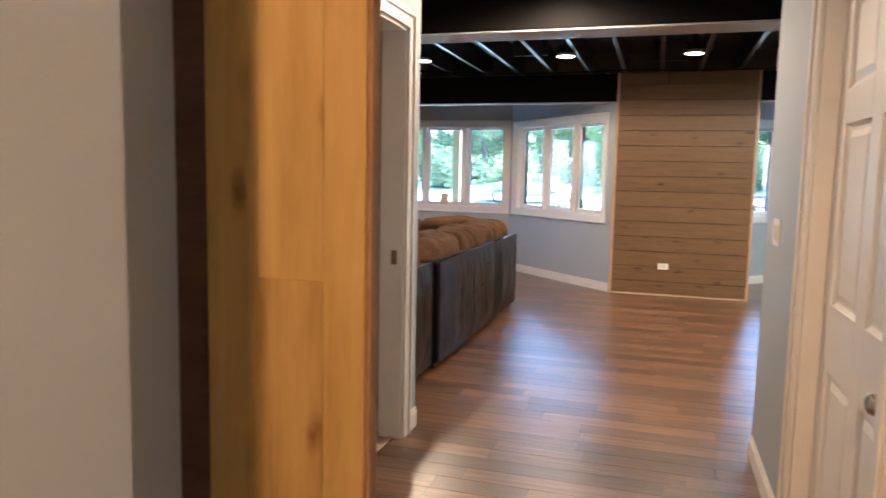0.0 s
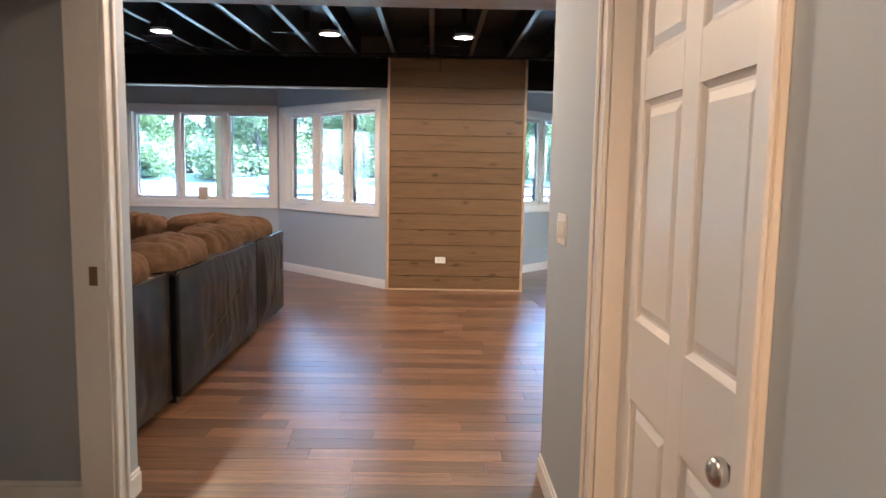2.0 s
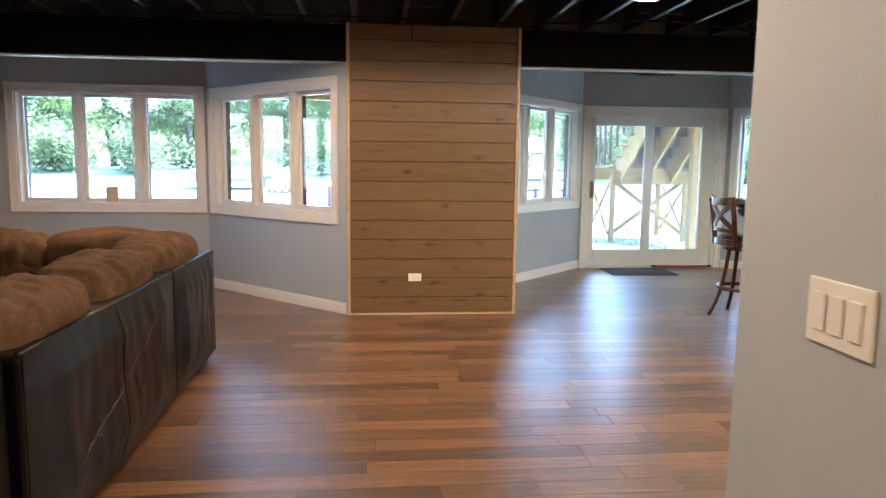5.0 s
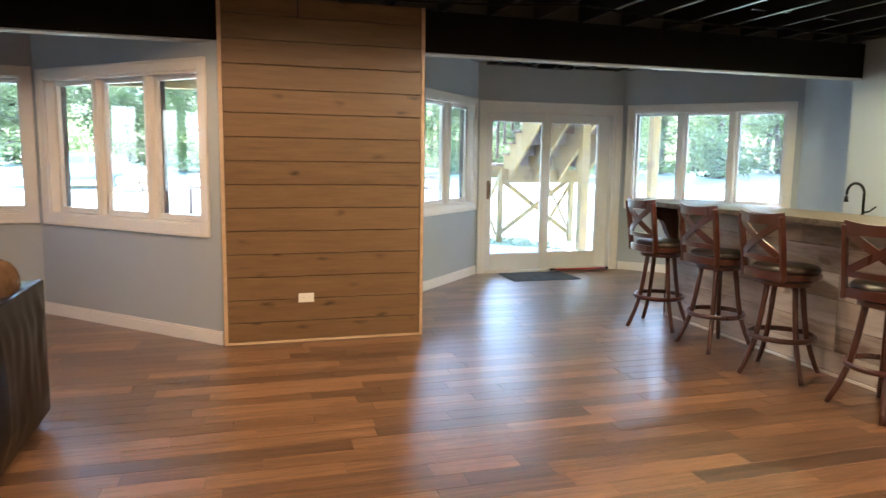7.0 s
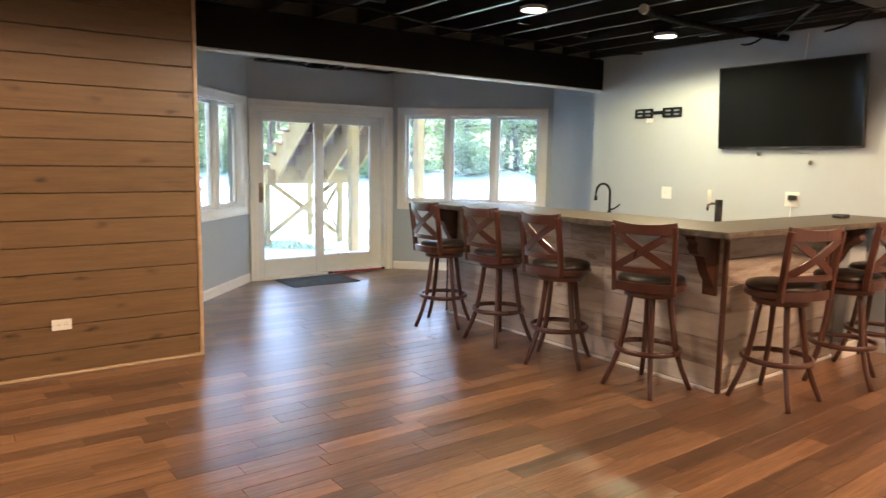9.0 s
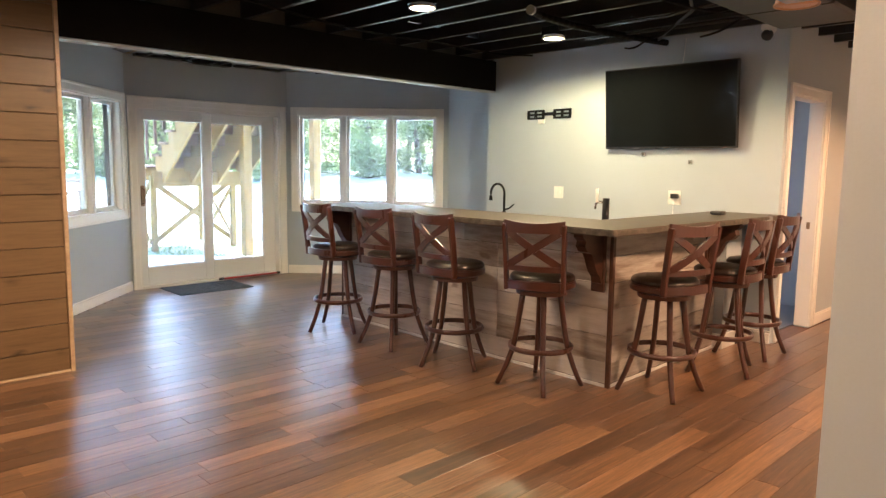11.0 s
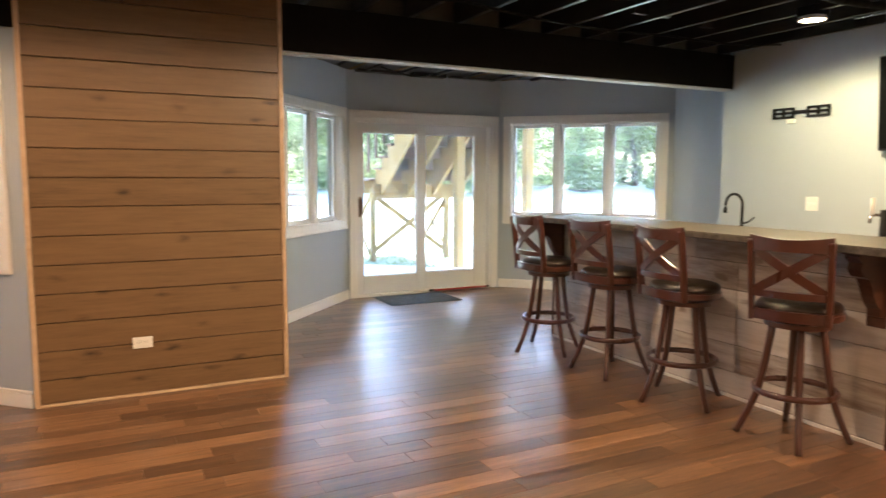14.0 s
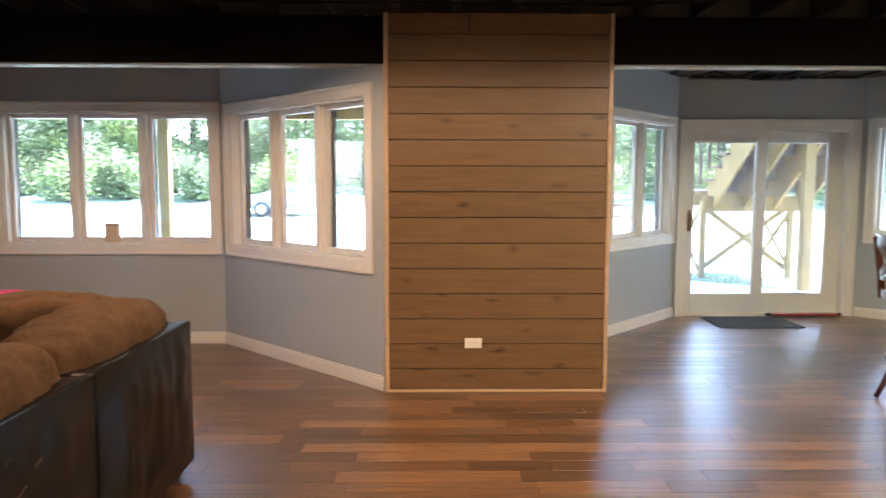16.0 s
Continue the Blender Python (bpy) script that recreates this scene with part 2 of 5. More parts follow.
def ground_mat():
    m, n, l, b = nodes_of("dry_pale_lawn")
    v, _ = coords(n, l, (1, 1, 1), False)
    big, small = noise_tex(n, l, v, 0.12, 4), noise_tex(n, l, v, 9.0, 5)
    mix = mathn(n, l, "ADD", mathn(n, l, "MULTIPLY", big, 0.7), mathn(n, l, "MULTIPLY", small, 0.3))
    l.new(ramp(n, l, mix, [(0.36, (0.20, 0.25, 0.15)), (0.52, (0.34, 0.355, 0.30)), (0.7, (0.42, 0.425, 0.39))]), b.inputs["Base Color"])
    b.inputs["Roughness"].default_value = 0.95
    bump(n, l, b, small, 0.6, 0.05)
    return m


LAWN = ground_mat()

# ---- mesh helpers ----


def box(bm, lo, hi, bev=0.0, m=None, seg=1):
    cx, cy, cz = [(a + b) / 2 for a, b in zip(lo, hi)]
    sx, sy, sz = [abs(b - a) for a, b in zip(lo, hi)]
    r = bmesh.ops.create_cube(bm, size=1, matrix=(m or Matrix()) @ Matrix.Translation((cx, cy, cz)) @ Matrix.Diagonal((sx, sy, sz, 1)))
    if bev:
        es = list({e for v in r["verts"] for e in v.link_edges})
        bmesh.ops.bevel(bm, geom=es, offset=min(bev, 0.45 * min(sx, sy, sz)), segments=seg, affect="EDGES", profile=0.6)
    return bm


def cyl(bm, p, q, r, r2=None, n=16):
    p, q = Vector(p), Vector(q)
    d = q - p
    rot = d.to_track_quat("Z", "Y").to_matrix().to_4x4()
    bmesh.ops.create_cone(bm, cap_ends=True, segments=n, radius1=r, radius2=r if r2 is None else r2, depth=d.length,
                          matrix=Matrix.Translation((p + q) / 2) @ rot)
    return bm


def tube(bm, pts, w, d=None, n=8, closed=False, up=(0, 0, 1), square=False):
    """A bar swept along points: round (n sides) or square, w by d; w may be one number a point."""
    pts = [Vector(p) for p in pts]
    rings = []
    for i, p in enumerate(pts):
        a = pts[i - 1] if (i or closed) else p
        b = pts[(i + 1) % len(pts)] if (i < len(pts) - 1 or closed) else p
        t = (b - a).normalized()
        s = t.cross(Vector(up))
        if s.length < 1e-4:
            s = t.cross(Vector((1, 0, 0)))
        s.normalize()
        u = s.cross(t)
        ww = w[i] if isinstance(w, (list, tuple)) else w
        dd = ww if d is None else d
        if square:
            ring = [p + s * (x * ww / 2) + u * (y * dd / 2) for x, y in ((-1, -1), (1, -1), (1, 1), (-1, 1))]
        else:
            ring = [p + s * (ww * math.cos(k * 2 * math.pi / n)) + u * (dd * math.sin(k * 2 * math.pi / n)) for k in range(n)]
        rings.append([bm.verts.new(v) for v in ring])
    k = len(rings[0])
    for i in range(len(rings) if closed else len(rings) - 1):
        a, b = rings[i], rings[(i + 1) % len(rings)]
        for j in range(k):
            bm.faces.new((a[j], a[(j + 1) % k], b[(j + 1) % k], b[j]))
    if not closed:
        bm.faces.new(rings[0][::-1])
        bm.faces.new(rings[-1])
    return bm


def soft_box(bm, c, size, e=0.35, wrinkle=0.02, seed=0.0, nu=36, nv=18, freq=6.0, fold=0.0):
    """A stuffed cushion: a super-ellipsoid with wrinkles."""
    def pw(x, p):
        return math.copysign(abs(x) ** p, x)
    sx, sy, sz = [s / 2 for s in size]
    rows = []
    for j in range(1, nv):
        ph = -math.pi / 2 + math.pi * j / nv
        row = []
        for i in range(nu):
            th = 2 * math.pi * i / nu
            v = Vector((sx * pw(math.cos(ph), e) * pw(math.cos(th), e), sy * pw(math.cos(ph), e) * pw(math.sin(th), e), sz * pw(math.sin(ph), e)))
            q = Vector(c) + v
            f = noise.noise(q * freq + Vector((seed, seed * 2.1, 0))) + 0.5 * noise.noise(q * freq * 2.3 + Vector((0, seed, seed)))
            crease = math.sin(q.x * 55 + 5 * noise.noise(q * 4 + Vector((seed, 0, 0))) + q.y * 6)
            row.append(bm.verts.new(q + v.normalized() * (f * wrinkle + fold * crease * abs(crease))))
        rows.append(row)
    for a, b in zip(rows, rows[1:]):
        for i in range(nu):
            bm.faces.new((a[i], a[(i + 1) % nu], b[(i + 1) % nu], b[i]))
    bm.faces.new(rows[0][::-1])
    bm.faces.new(rows[-1])
    for f in bm.faces:
        f.smooth = True
    return bm


def mesh_of(name, bm, material, smooth=False):
    bmesh.ops.recalc_face_normals(bm, faces=bm.faces)
    me = bpy.data.meshes.new(name)
    if smooth:
        for f in bm.faces:
            f.smooth = True
    bm.to_mesh(me)
    bm.free()
    me.materials.append(material)
    return me


def part(name, bm, material, parent=None, label="", smooth=False, at=None):
    ob = new(name, mesh_of(name, bm, material, smooth))
    ob.parent = parent
    if at is not None:
        ob.matrix_basis = at
    if label:
        tagged(ob, label)
    return ob


def thing(name, label, category, at=None, group="", kind=""):
    ob = new(name)
    ob.empty_display_size = 0.1
    if at is not None:
        ob.matrix_basis = at
    return tagged(ob, label, category, group, kind)


def B(*args, **kw):
    return box(bmesh.new(), *args, **kw)


def basis(p, q):
    """Local frame of a wall from p to q: x along it, y outwards, z up."""
    a = math.atan2(q[1] - p[1], q[0] - p[0])
    return Matrix.Translation((p[0], p[1], 0)) @ Matrix.Rotation(a, 4, "Z"), math.hypot(q[0] - p[0], q[1] - p[1])

# ---- the rooms ----


def wall(name, p, q, z1, th=0.14, openings=(), material=PAINT, label="blue-grey painted wall", z0=-0.05, ext=(0, 0)):
    m, n = basis(p, q)
    bm = bmesh.new()
    cuts = sorted(openings)
    s = -ext[0]
    for a, b, lo, hi in cuts:
        box(bm, (s, 0, z0), (a, th, z1))
        if lo > 0.02:
            box(bm, (a, 0, z0), (b, th, lo))
        box(bm, (a, 0, hi), (b, th, z1))
        s = b
    box(bm, (s, 0, z0), (n + ext[1], th, z1))
    ob = part(name, bm, material, at=m)
    return tagged(ob, label, "wall", kind="structure")


def baseboard(p, q, a=0.0, b=None, h=0.108):
    m, n = basis(p, q)
    bm = bmesh.new()
    b = n if b is None else b
    box(bm, (a, -0.014, 0.001), (b, 0.0, h - 0.02), 0.002)
    box(bm, (a, -0.010, h - 0.02), (b, 0.0, h), 0.004)
    return tagged(part("baseboard", bm, TRIM, at=m), "white painted baseboard along the wall", "baseboard", kind="structure")


# bays towards the garden; each pair runs left to right as seen from inside
W0 = ((-5.36, 8.76), (-3.86, 10.26))
W1 = ((-3.86, 10.26), (-1.72, 10.26))
W2 = ((-1.72, 10.26), (-0.19, 8.77))
W3 = ((1.42, 10.11), (2.76, 11.53))
W5 = ((2.76, 11.53), (4.765, 11.53))
W4 = ((4.765, 11.53), (6.23, 10.07))
WT = 0.16
Z0, Z1 = 0.895, 2.06
CEIL = 2.575
Z1_LOW = 2.032
wall("wall_1", *W0, CEIL, WT, [(0.16, 1.95, Z0, Z1)])
wall("wall_2", *W1, CEIL, WT, [(0.22, 2.045, Z0, Z1)])
W2A = (-0.309, 8.886)
wall("wall_3", W2[0], W2A, CEIL, WT, [(0.15, 1.95, Z0, Z1_LOW)])
wall("wall_26", W2A, W2[1], 2.225, WT)
wall("wall_4", (1.30, 8.98), W3[0], CEIL, WT)
wall("wall_5", *W3, CEIL, WT, [(0.042, 1.832, Z0, Z1)])
wall("wall_6", *W5, CEIL, WT, [(0.10, 1.89, 0.0, 2.05)])
wall("wall_7", *W4, CEIL, WT, [(0.138, 1.918, Z0, Z1 - 0.012)])
wall("wall_8", W4[1], (6.23, 8.97), CEIL, WT)
wall("wall_9", (6.52, 8.96), (5.89, 8.96), 2.85, 0.12)
TVX = 5.75
wall("wall_10", (TVX, 8.96), (TVX, 5.80), 2.85, 0.14)
wall("wall_11", (TVX + 0.14, 5.80), (8.1, 5.80), 2.85, 0.12, [(0.01, 0.79, 0.0, 2.04)])
wall("wall_12", (8.1, 5.92), (8.1, 2.5), 2.85)
wall("wall_13", (8.24, 2.5), (0.95, 2.5), 2.85)
# hall
HX0, HX1 = -0.86, 0.83
wall("wall_14", (HX1, 3.965), (HX1, -1.6), 2.85, 0.12, [(0.965, 1.895, 0.0, 2.04)])
wall("wall_15", (HX0, -1.6), (HX0, 3.78), 2.85, 0.12, [(4.38, 5.18, 0.0, 2.04)])
wall("wall_16", (-5.6, 3.64), (-0.98, 3.64), 2.85, 0.14, label="blue-grey wall of the carpeted side room")
wall("wall_17", (0.95, -1.6), (-0.98, -1.6), 2.85)
wall("wall_18", (-5.6, 0.6), (-5.6, 8.76), 2.85, 0.14)
wall("wall_19", (-0.98, 0.6), (-5.6, 0.6), 2.85, 0.14, label="plain wall of the side room")
wall("wall_20", (-5.6, 8.70), (-5.34, 8.70), 2.85, 0.14)
# small rooms behind the right hall door and the bathroom door
wall("wall_21", (1.9, 3.4), (1.9, 1.6), 2.5, 0.1)
wall("wall_22", (5.9, 7.9), (7.6, 7.9), 2.5, 0.1, label="blue-grey bathroom wall")
wall("wall_23", (7.6, 7.9), (7.6, 5.94), 2.5, 0.1, label="blue-grey bathroom wall")
# stub wall beside the stairs, with the recess next to the pine post
wall("wall_24", (-0.08, -1.5), (-0.08, 0.83), 2.85, 0.24, label="beige-lit end of the stair wall")
wall("wall_25", (-0.30, 0.83), (-0.30, 1.20), 2.85, 0.06, label="recessed strip of stair wall")

for p, q, a, b in ((*W0, 0, None), (*W1, 0, None), (*W2, 0, None), ((1.30, 8.98), W3[0], 0, None), (*W3, 0, None), (*W4, 0, None),
                   (W4[1], (6.23, 8.97), 0, None), ((TVX, 8.96), (TVX, 5.80), 0, None), ((TVX + 0.14, 5.80), (8.1, 5.80), 0.88, None), ((8.1, 5.786), (8.1, 2.5), 0, None),
                   ((HX1, 3.965), (HX1, -1.6), 0, 0.885), ((HX1, 3.965), (HX1, -1.6), 1.975, None), ((HX0, -1.6), (HX0, 3.78), 0, 4.30),
                   ((HX0, -1.6), (HX0, 3.78), 5.26, None), ((-5.6, 3.64), (-0.98, 3.64), 0, None), ((5.9, 7.9), (7.6, 7.9), 0, None),
                   ((HX0 - 0.0, 3.78), (-5.6, 3.78), 0, None), ((0.95, 3.965), (HX1, 3.965), 0, None)):
    baseboard(p, q, a, b)

# floors under the boards
fl = part("floor", B((-5.8, -1.7, -0.20), (9.4, 8.85, -0.012)), TREADW)
box_sub = bmesh.new()
for poly in (((-5.38, 8.85), (-3.88, 10.28), (-1.70, 10.28), (-0.17, 8.85)), ((1.28, 8.85), (1.40, 10.12), (2.75, 11.55), (4.78, 11.55), (6.27, 10.08), (6.27, 8.85))):
    lo = [box_sub.verts.new((x, y, -0.20)) for x, y in poly]
    hi = [box_sub.verts.new((x, y, -0.012)) for x, y in poly]
    box_sub.faces.new(hi[::-1])
    box_sub.faces.new(lo)
    for i in range(len(poly)):
        j = (i + 1) % len(poly)
        box_sub.faces.new((lo[i], lo[j], hi[j], hi[i]))
part("subfloor", box_sub, TREADW, fl)
tagged(fl, "glossy dark walnut plank floor with varied boards", "floor", kind="structure")
tagged(part("carpet_floor", B((-5.6, 0.6, -0.011), (-0.93, 3.64, 0.004), 0.003), CARPET), "beige carpet in the side room", "carpet", kind="structure")
tagged(part("threshold", B((-0.935, 2.78, 0.002), (-0.90, 3.58, 0.010), 0.003), EDGEW), "light wooden threshold strip under the doorway", "threshold", kind="structure")
tagged(part("bathroom_floor", B((5.89, 5.94, -0.011), (7.6, 7.9, 0.004)), plain("grey_tile", (0.12, 0.12, 0.13), 0.4, var=0.2)), "dark grey bathroom floor", "floor", kind="structure")

# ceiling: joists and deck in black, one mesh
bm = bmesh.new()
box(bm, (-5.8, -1.7, 2.80), (9.4, 8.98, 2.95))
x = -5.406
while x < 9.2:
    box(bm, (x, -1.6, 2.56), (x + 0.042, 8.90, 2.80), 0.003)
    x += 0.406
for x0, y0 in ((-2.6, 8.0), (-1.2, 7.7), (2.2, 8.2), (3.8, 8.1), (0.2, 8.25), (4.6, 8.2)):
    box(bm, (x0, y0, 2.60), (x0 + 0.36, y0 + 0.04, 2.80))
for poly in (((-5.5, 8.72), (-3.92, 10.42), (-1.65, 10.42), (-0.1, 8.96)), ((1.2, 8.96), (1.3, 10.2), (2.70, 11.69), (4.83, 11.69), (6.39, 10.14), (6.39, 8.96))):
    lo = [bm.verts.new((x, y, CEIL)) for x, y in poly]
    hi = [bm.verts.new((x, y, CEIL + 0.12)) for x, y in poly]
    bm.faces.new(lo)
    bm.faces.new(hi[::-1])
    for i in range(len(poly)):
        j = (i + 1) % len(poly)
        bm.faces.new((lo[i], hi[i], hi[j], lo[j]))
# short joists and ragged framing under the ceiling of the patio bay
for k, (x, y0, y1) in enumerate(((1.75, 9.0, 10.3), (2.15, 9.0, 10.7), (2.55, 9.0, 11.2), (2.95, 9.0, 11.5), (3.36, 9.0, 11.5), (3.77, 9.0, 11.5), (4.17, 9.0, 11.5), (4.58, 9.0, 11.5), (4.98, 9.0, 11.2), (5.4, 9.0, 10.8))):
    box(bm, (x, y0, CEIL - 0.018 - 0.006 * (k % 3)), (x + 0.042, y1, CEIL), 0.002)
for x0, y0, x1, y1, d in ((2.85, 11.40, 3.42, 11.50, 0.028), (3.50, 11.34, 3.92, 11.47, 0.045), (4.02, 11.42, 4.60, 11.50, 0.022), (1.62, 10.05, 1.98, 10.2, 0.03), (4.95, 10.9, 5.3, 11.0, 0.03)):
    box(bm, (x0, y0, CEIL - d), (x1, y1, CEIL), 0.002)
tagged(part("ceiling", bm, BLACKC), "open joist ceiling painted black", "ceiling", kind="structure")
tagged(part("rim_board", B((-5.6, 8.902, 2.56), (TVX - 0.002, 8.955, 2.80)), OLIVEB), "dull olive-grey boarding between the joist ends", "trim", kind="structure")


def beam(name, lo, hi, label):
    b = thing(name, label, "beam", kind="structure")
    part("web", B(lo, hi, 0.004), BLACKB, b)
    part("bottom_edge", B((lo[0], lo[1] - 0.004, lo[2] - 0.014), (hi[0], hi[1] + 0.004, lo[2] - 0.001), 0.003), EDGEG, b, "pale raw bottom edge")
    return b


beam("beam_1", (-5.6, 8.84, 2.24), (TVX - 0.02, 8.955, 2.558), "black boxed beam across the garden side")
beam("beam_2", (-5.6, 4.80, 2.262), (3.6, 5.06, 2.80), "black boxed beam at the end of the hall")


def casing(par, a, b, lo, hi, w=0.085, sill=True):
    """Moulded boards round an opening, on the room's side."""
    for name, l0, h0 in (("casing_left", (a - w, lo - (w if sill else 0)), (a, hi + w)), ("casing_right", (b, lo - (w if sill else 0)), (b + w, hi + w)),
                         ("casing_top", (a, hi), (b, hi + w)), ("casing_bottom", (a, lo - w), (b, lo))):
        if name == "casing_bottom" and not sill:
            continue
        bm = bmesh.new()
        box(bm, (l0[0], -0.016, max(l0[1], 0.001)), (h0[0], 0.0, h0[1]), 0.003)
        if name == "casing_left":
            box(bm, (l0[0] - 0.003, -0.026, max(l0[1], 0.001)), (l0[0] + 0.022, -0.0165, h0[1] + 0.003), 0.004)
        elif name == "casing_right":
            box(bm, (h0[0] - 0.022, -0.026, max(l0[1], 0.001)), (h0[0] + 0.003, -0.0165, h0[1] + 0.003), 0.004)
        elif name == "casing_top":
            box(bm, (l0[0] - w + 0.022, -0.026, h0[1] - 0.022), (h0[0] + w - 0.022, -0.0165, h0[1] + 0.003), 0.004)
        else:
            box(bm, (l0[0] - w + 0.022, -0.026, l0[1] - 0.003), (h0[0] + w - 0.022, -0.0165, l0[1] + 0.022), 0.004)
        part(name, bm, TRIM, par)


def window(name, pq, a, b, n, cranks=(0, 1), Z1=Z1, label="white three-pane casement window with moulded trim"):
    m, _ = basis(*pq)
    w = thing(name, label, "window", m, kind="structure")
    casing(w, a, b, Z0, Z1)
    # lining of the recess
    bm = bmesh.new()
    box(bm, (a, 0.0, Z0), (a + 0.014, WT, Z1))
    box(bm, (b - 0.014, 0.0, Z0), (b, WT, Z1))
    box(bm, (a + 0.014, 0.0, Z1 - 0.014), (b - 0.014, WT, Z1))
    box(bm, (a + 0.014, 0.0, Z0), (b - 0.014, WT, Z0 + 0.016))
    part("window_frame", bm, TRIM, w)
    a2, b2 = a + 0.014, b - 0.014
    mw = 0.062
    pw = (b2 - a2 - mw * (n - 1)) / n
    for i in range(n):
        x0 = a2 + i * (pw + mw)
        x1 = x0 + pw
        if i < n - 1:
            bm = bmesh.new()
            box(bm, (x1, 0.030, Z0 + 0.016), (x1 + mw, WT - 0.01, Z1 - 0.014), 0.004)
            box(bm, (x1 + 0.014, 0.018, Z0 + 0.016), (x1 + mw - 0.014, 0.0295, Z1 - 0.014), 0.003)
            part("mullion", bm, TRIM, w)
        s = 0.035
        zl, zh = Z0 + 0.017, Z1 - 0.015
        bm = bmesh.new()
        box(bm, (x0 + 0.001, 0.075, zl), (x0 + s, 0.115, zh), 0.004)
        box(bm, (x1 - s, 0.075, zl), (x1 - 0.001, 0.115, zh), 0.004)
        box(bm, (x0 + s, 0.075, zl), (x1 - s, 0.115, zl + s + 0.01), 0.004)
        box(bm, (x0 + s, 0.075, zh - s), (x1 - s, 0.115, zh), 0.004)
        sash = part("sash", bm, VINYL, w)
        if n == 3 and i != 1:
            part("outer_frame", B((x0 + 0.001, 0.117, zl), (x0 + s + 0.004, WT - 0.001, zh)), DARKFR, w, "dark bronze outer frame")
            part("outer_frame", B((x1 - s - 0.004, 0.117, zl), (x1 - 0.001, WT - 0.001, zh)), DARKFR, w, "dark bronze outer frame")
        pane = part("pane", B((x0 + s - 0.004, 0.094, zl + s), (x1 - s + 0.004, 0.098, zh - s + 0.004)), GLASS, sash)
        pane.visible_shadow = False
    for k in cranks:
        x = a2 + 0.09 if k == 0 else b2 - 0.20
        bm = bmesh.new()
        box(bm, (x, 0.018, Z0 + 0.017), (x + 0.11, 0.055, Z0 + 0.032), 0.006)
        tube(bm, [(x + 0.02, 0.03, Z0 + 0.034), (x + 0.06, 0.012, Z0 + 0.045), (x + 0.10, 0.010, Z0 + 0.040)], 0.006, n=6)
        part("crank_handle", bm, VINYL, w)
    return w


window("window_1", W0, 0.16, 1.95, 3)
window("window_2", W1, 0.22, 2.045, 3)
window("window_3", W2, 0.15, 1.95, 3, Z1=Z1_LOW)
window("window_4", W3, 0.042, 1.832, 3)
window("window_5", W4, 0.138, 1.918, 3, (0,), Z1 - 0.012)

# sliding glass door
m, _ = basis(*W5)
sd = thing("door_1", "white sliding patio door with two glass panels", "door", m, kind="structure")
casing(sd, 0.10, 1.89, 0.0, 2.05, 0.082, False)
bm = bmesh.new()
box(bm, (0.10, 0.0, 0.0), (0.125, WT, 2.05))
box(bm, (1.865, 0.0, 0.0), (1.89, WT, 2.05))
box(bm, (0.125, 0.0, 2.005), (1.865, WT, 2.05))
box(bm, (0.125, -0.01, 0.0), (1.865, WT, 0.03), 0.004)
part("door_frame", bm, TRIM, sd)
for name, x0, x1, y0, sl, sr in (("sliding_panel", 0.127, 0.985, 0.035, 0.072, 0.10), ("fixed_panel", 0.915, 1.863, 0.09, 0.10, 0.165)):
    bm = bmesh.new()
    bt, tp = 0.20, 0.105
    box(bm, (x0, y0, 0.032), (x0 + sl, y0 + 0.045, 2.003), 0.004)
    box(bm, (x1 - sr, y0, 0.032), (x1, y0 + 0.045, 2.003), 0.004)
    box(bm, (x0 + sl, y0, 0.032), (x1 - sr, y0 + 0.045, 0.032 + bt), 0.004)
    box(bm, (x0 + sl, y0, 2.003 - tp), (x1 - sr, y0 + 0.045, 2.003), 0.004)
    pan = part(name, bm, VINYL, sd)
    gz0, gz1 = 0.032 + bt, 2.003 - tp
    bm = bmesh.new()
    for lo, hi in (((x0 + sl, gz0), (x0 + sl + 0.012, gz1)), ((x1 - sr - 0.012, gz0), (x1 - sr, gz1)), ((x0 + sl + 0.012, gz0), (x1 - sr - 0.012, gz0 + 0.012)), ((x0 + sl + 0.012, gz1 - 0.012), (x1 - sr - 0.012, gz1))):
        box(bm, (lo[0], y0 + 0.008, lo[1]), (hi[0], y0 + 0.038, hi[1]), 0.003)
    part("glazing_bead", bm, VINYL, pan)
    g = part("pane", B((x0 + sl + 0.006, y0 + 0.020, gz0 + 0.006), (x1 - sr - 0.006, y0 + 0.025, gz1 - 0.006)), GLASS, pan)
    g.visible_shadow = False
bm = bmesh.new()
box(bm, (0.145, 0.022, 0.93), (0.185, 0.034, 1.16), 0.004)
tube(bm, [(0.165, 0.022, 0.96), (0.165, -0.025, 0.97), (0.165, -0.03, 1.045), (0.165, -0.025, 1.12), (0.165, 0.022, 1.13)], 0.011, n=8)
part("pull_handle", bm, BRASS, sd, "dark bronze pull handle")


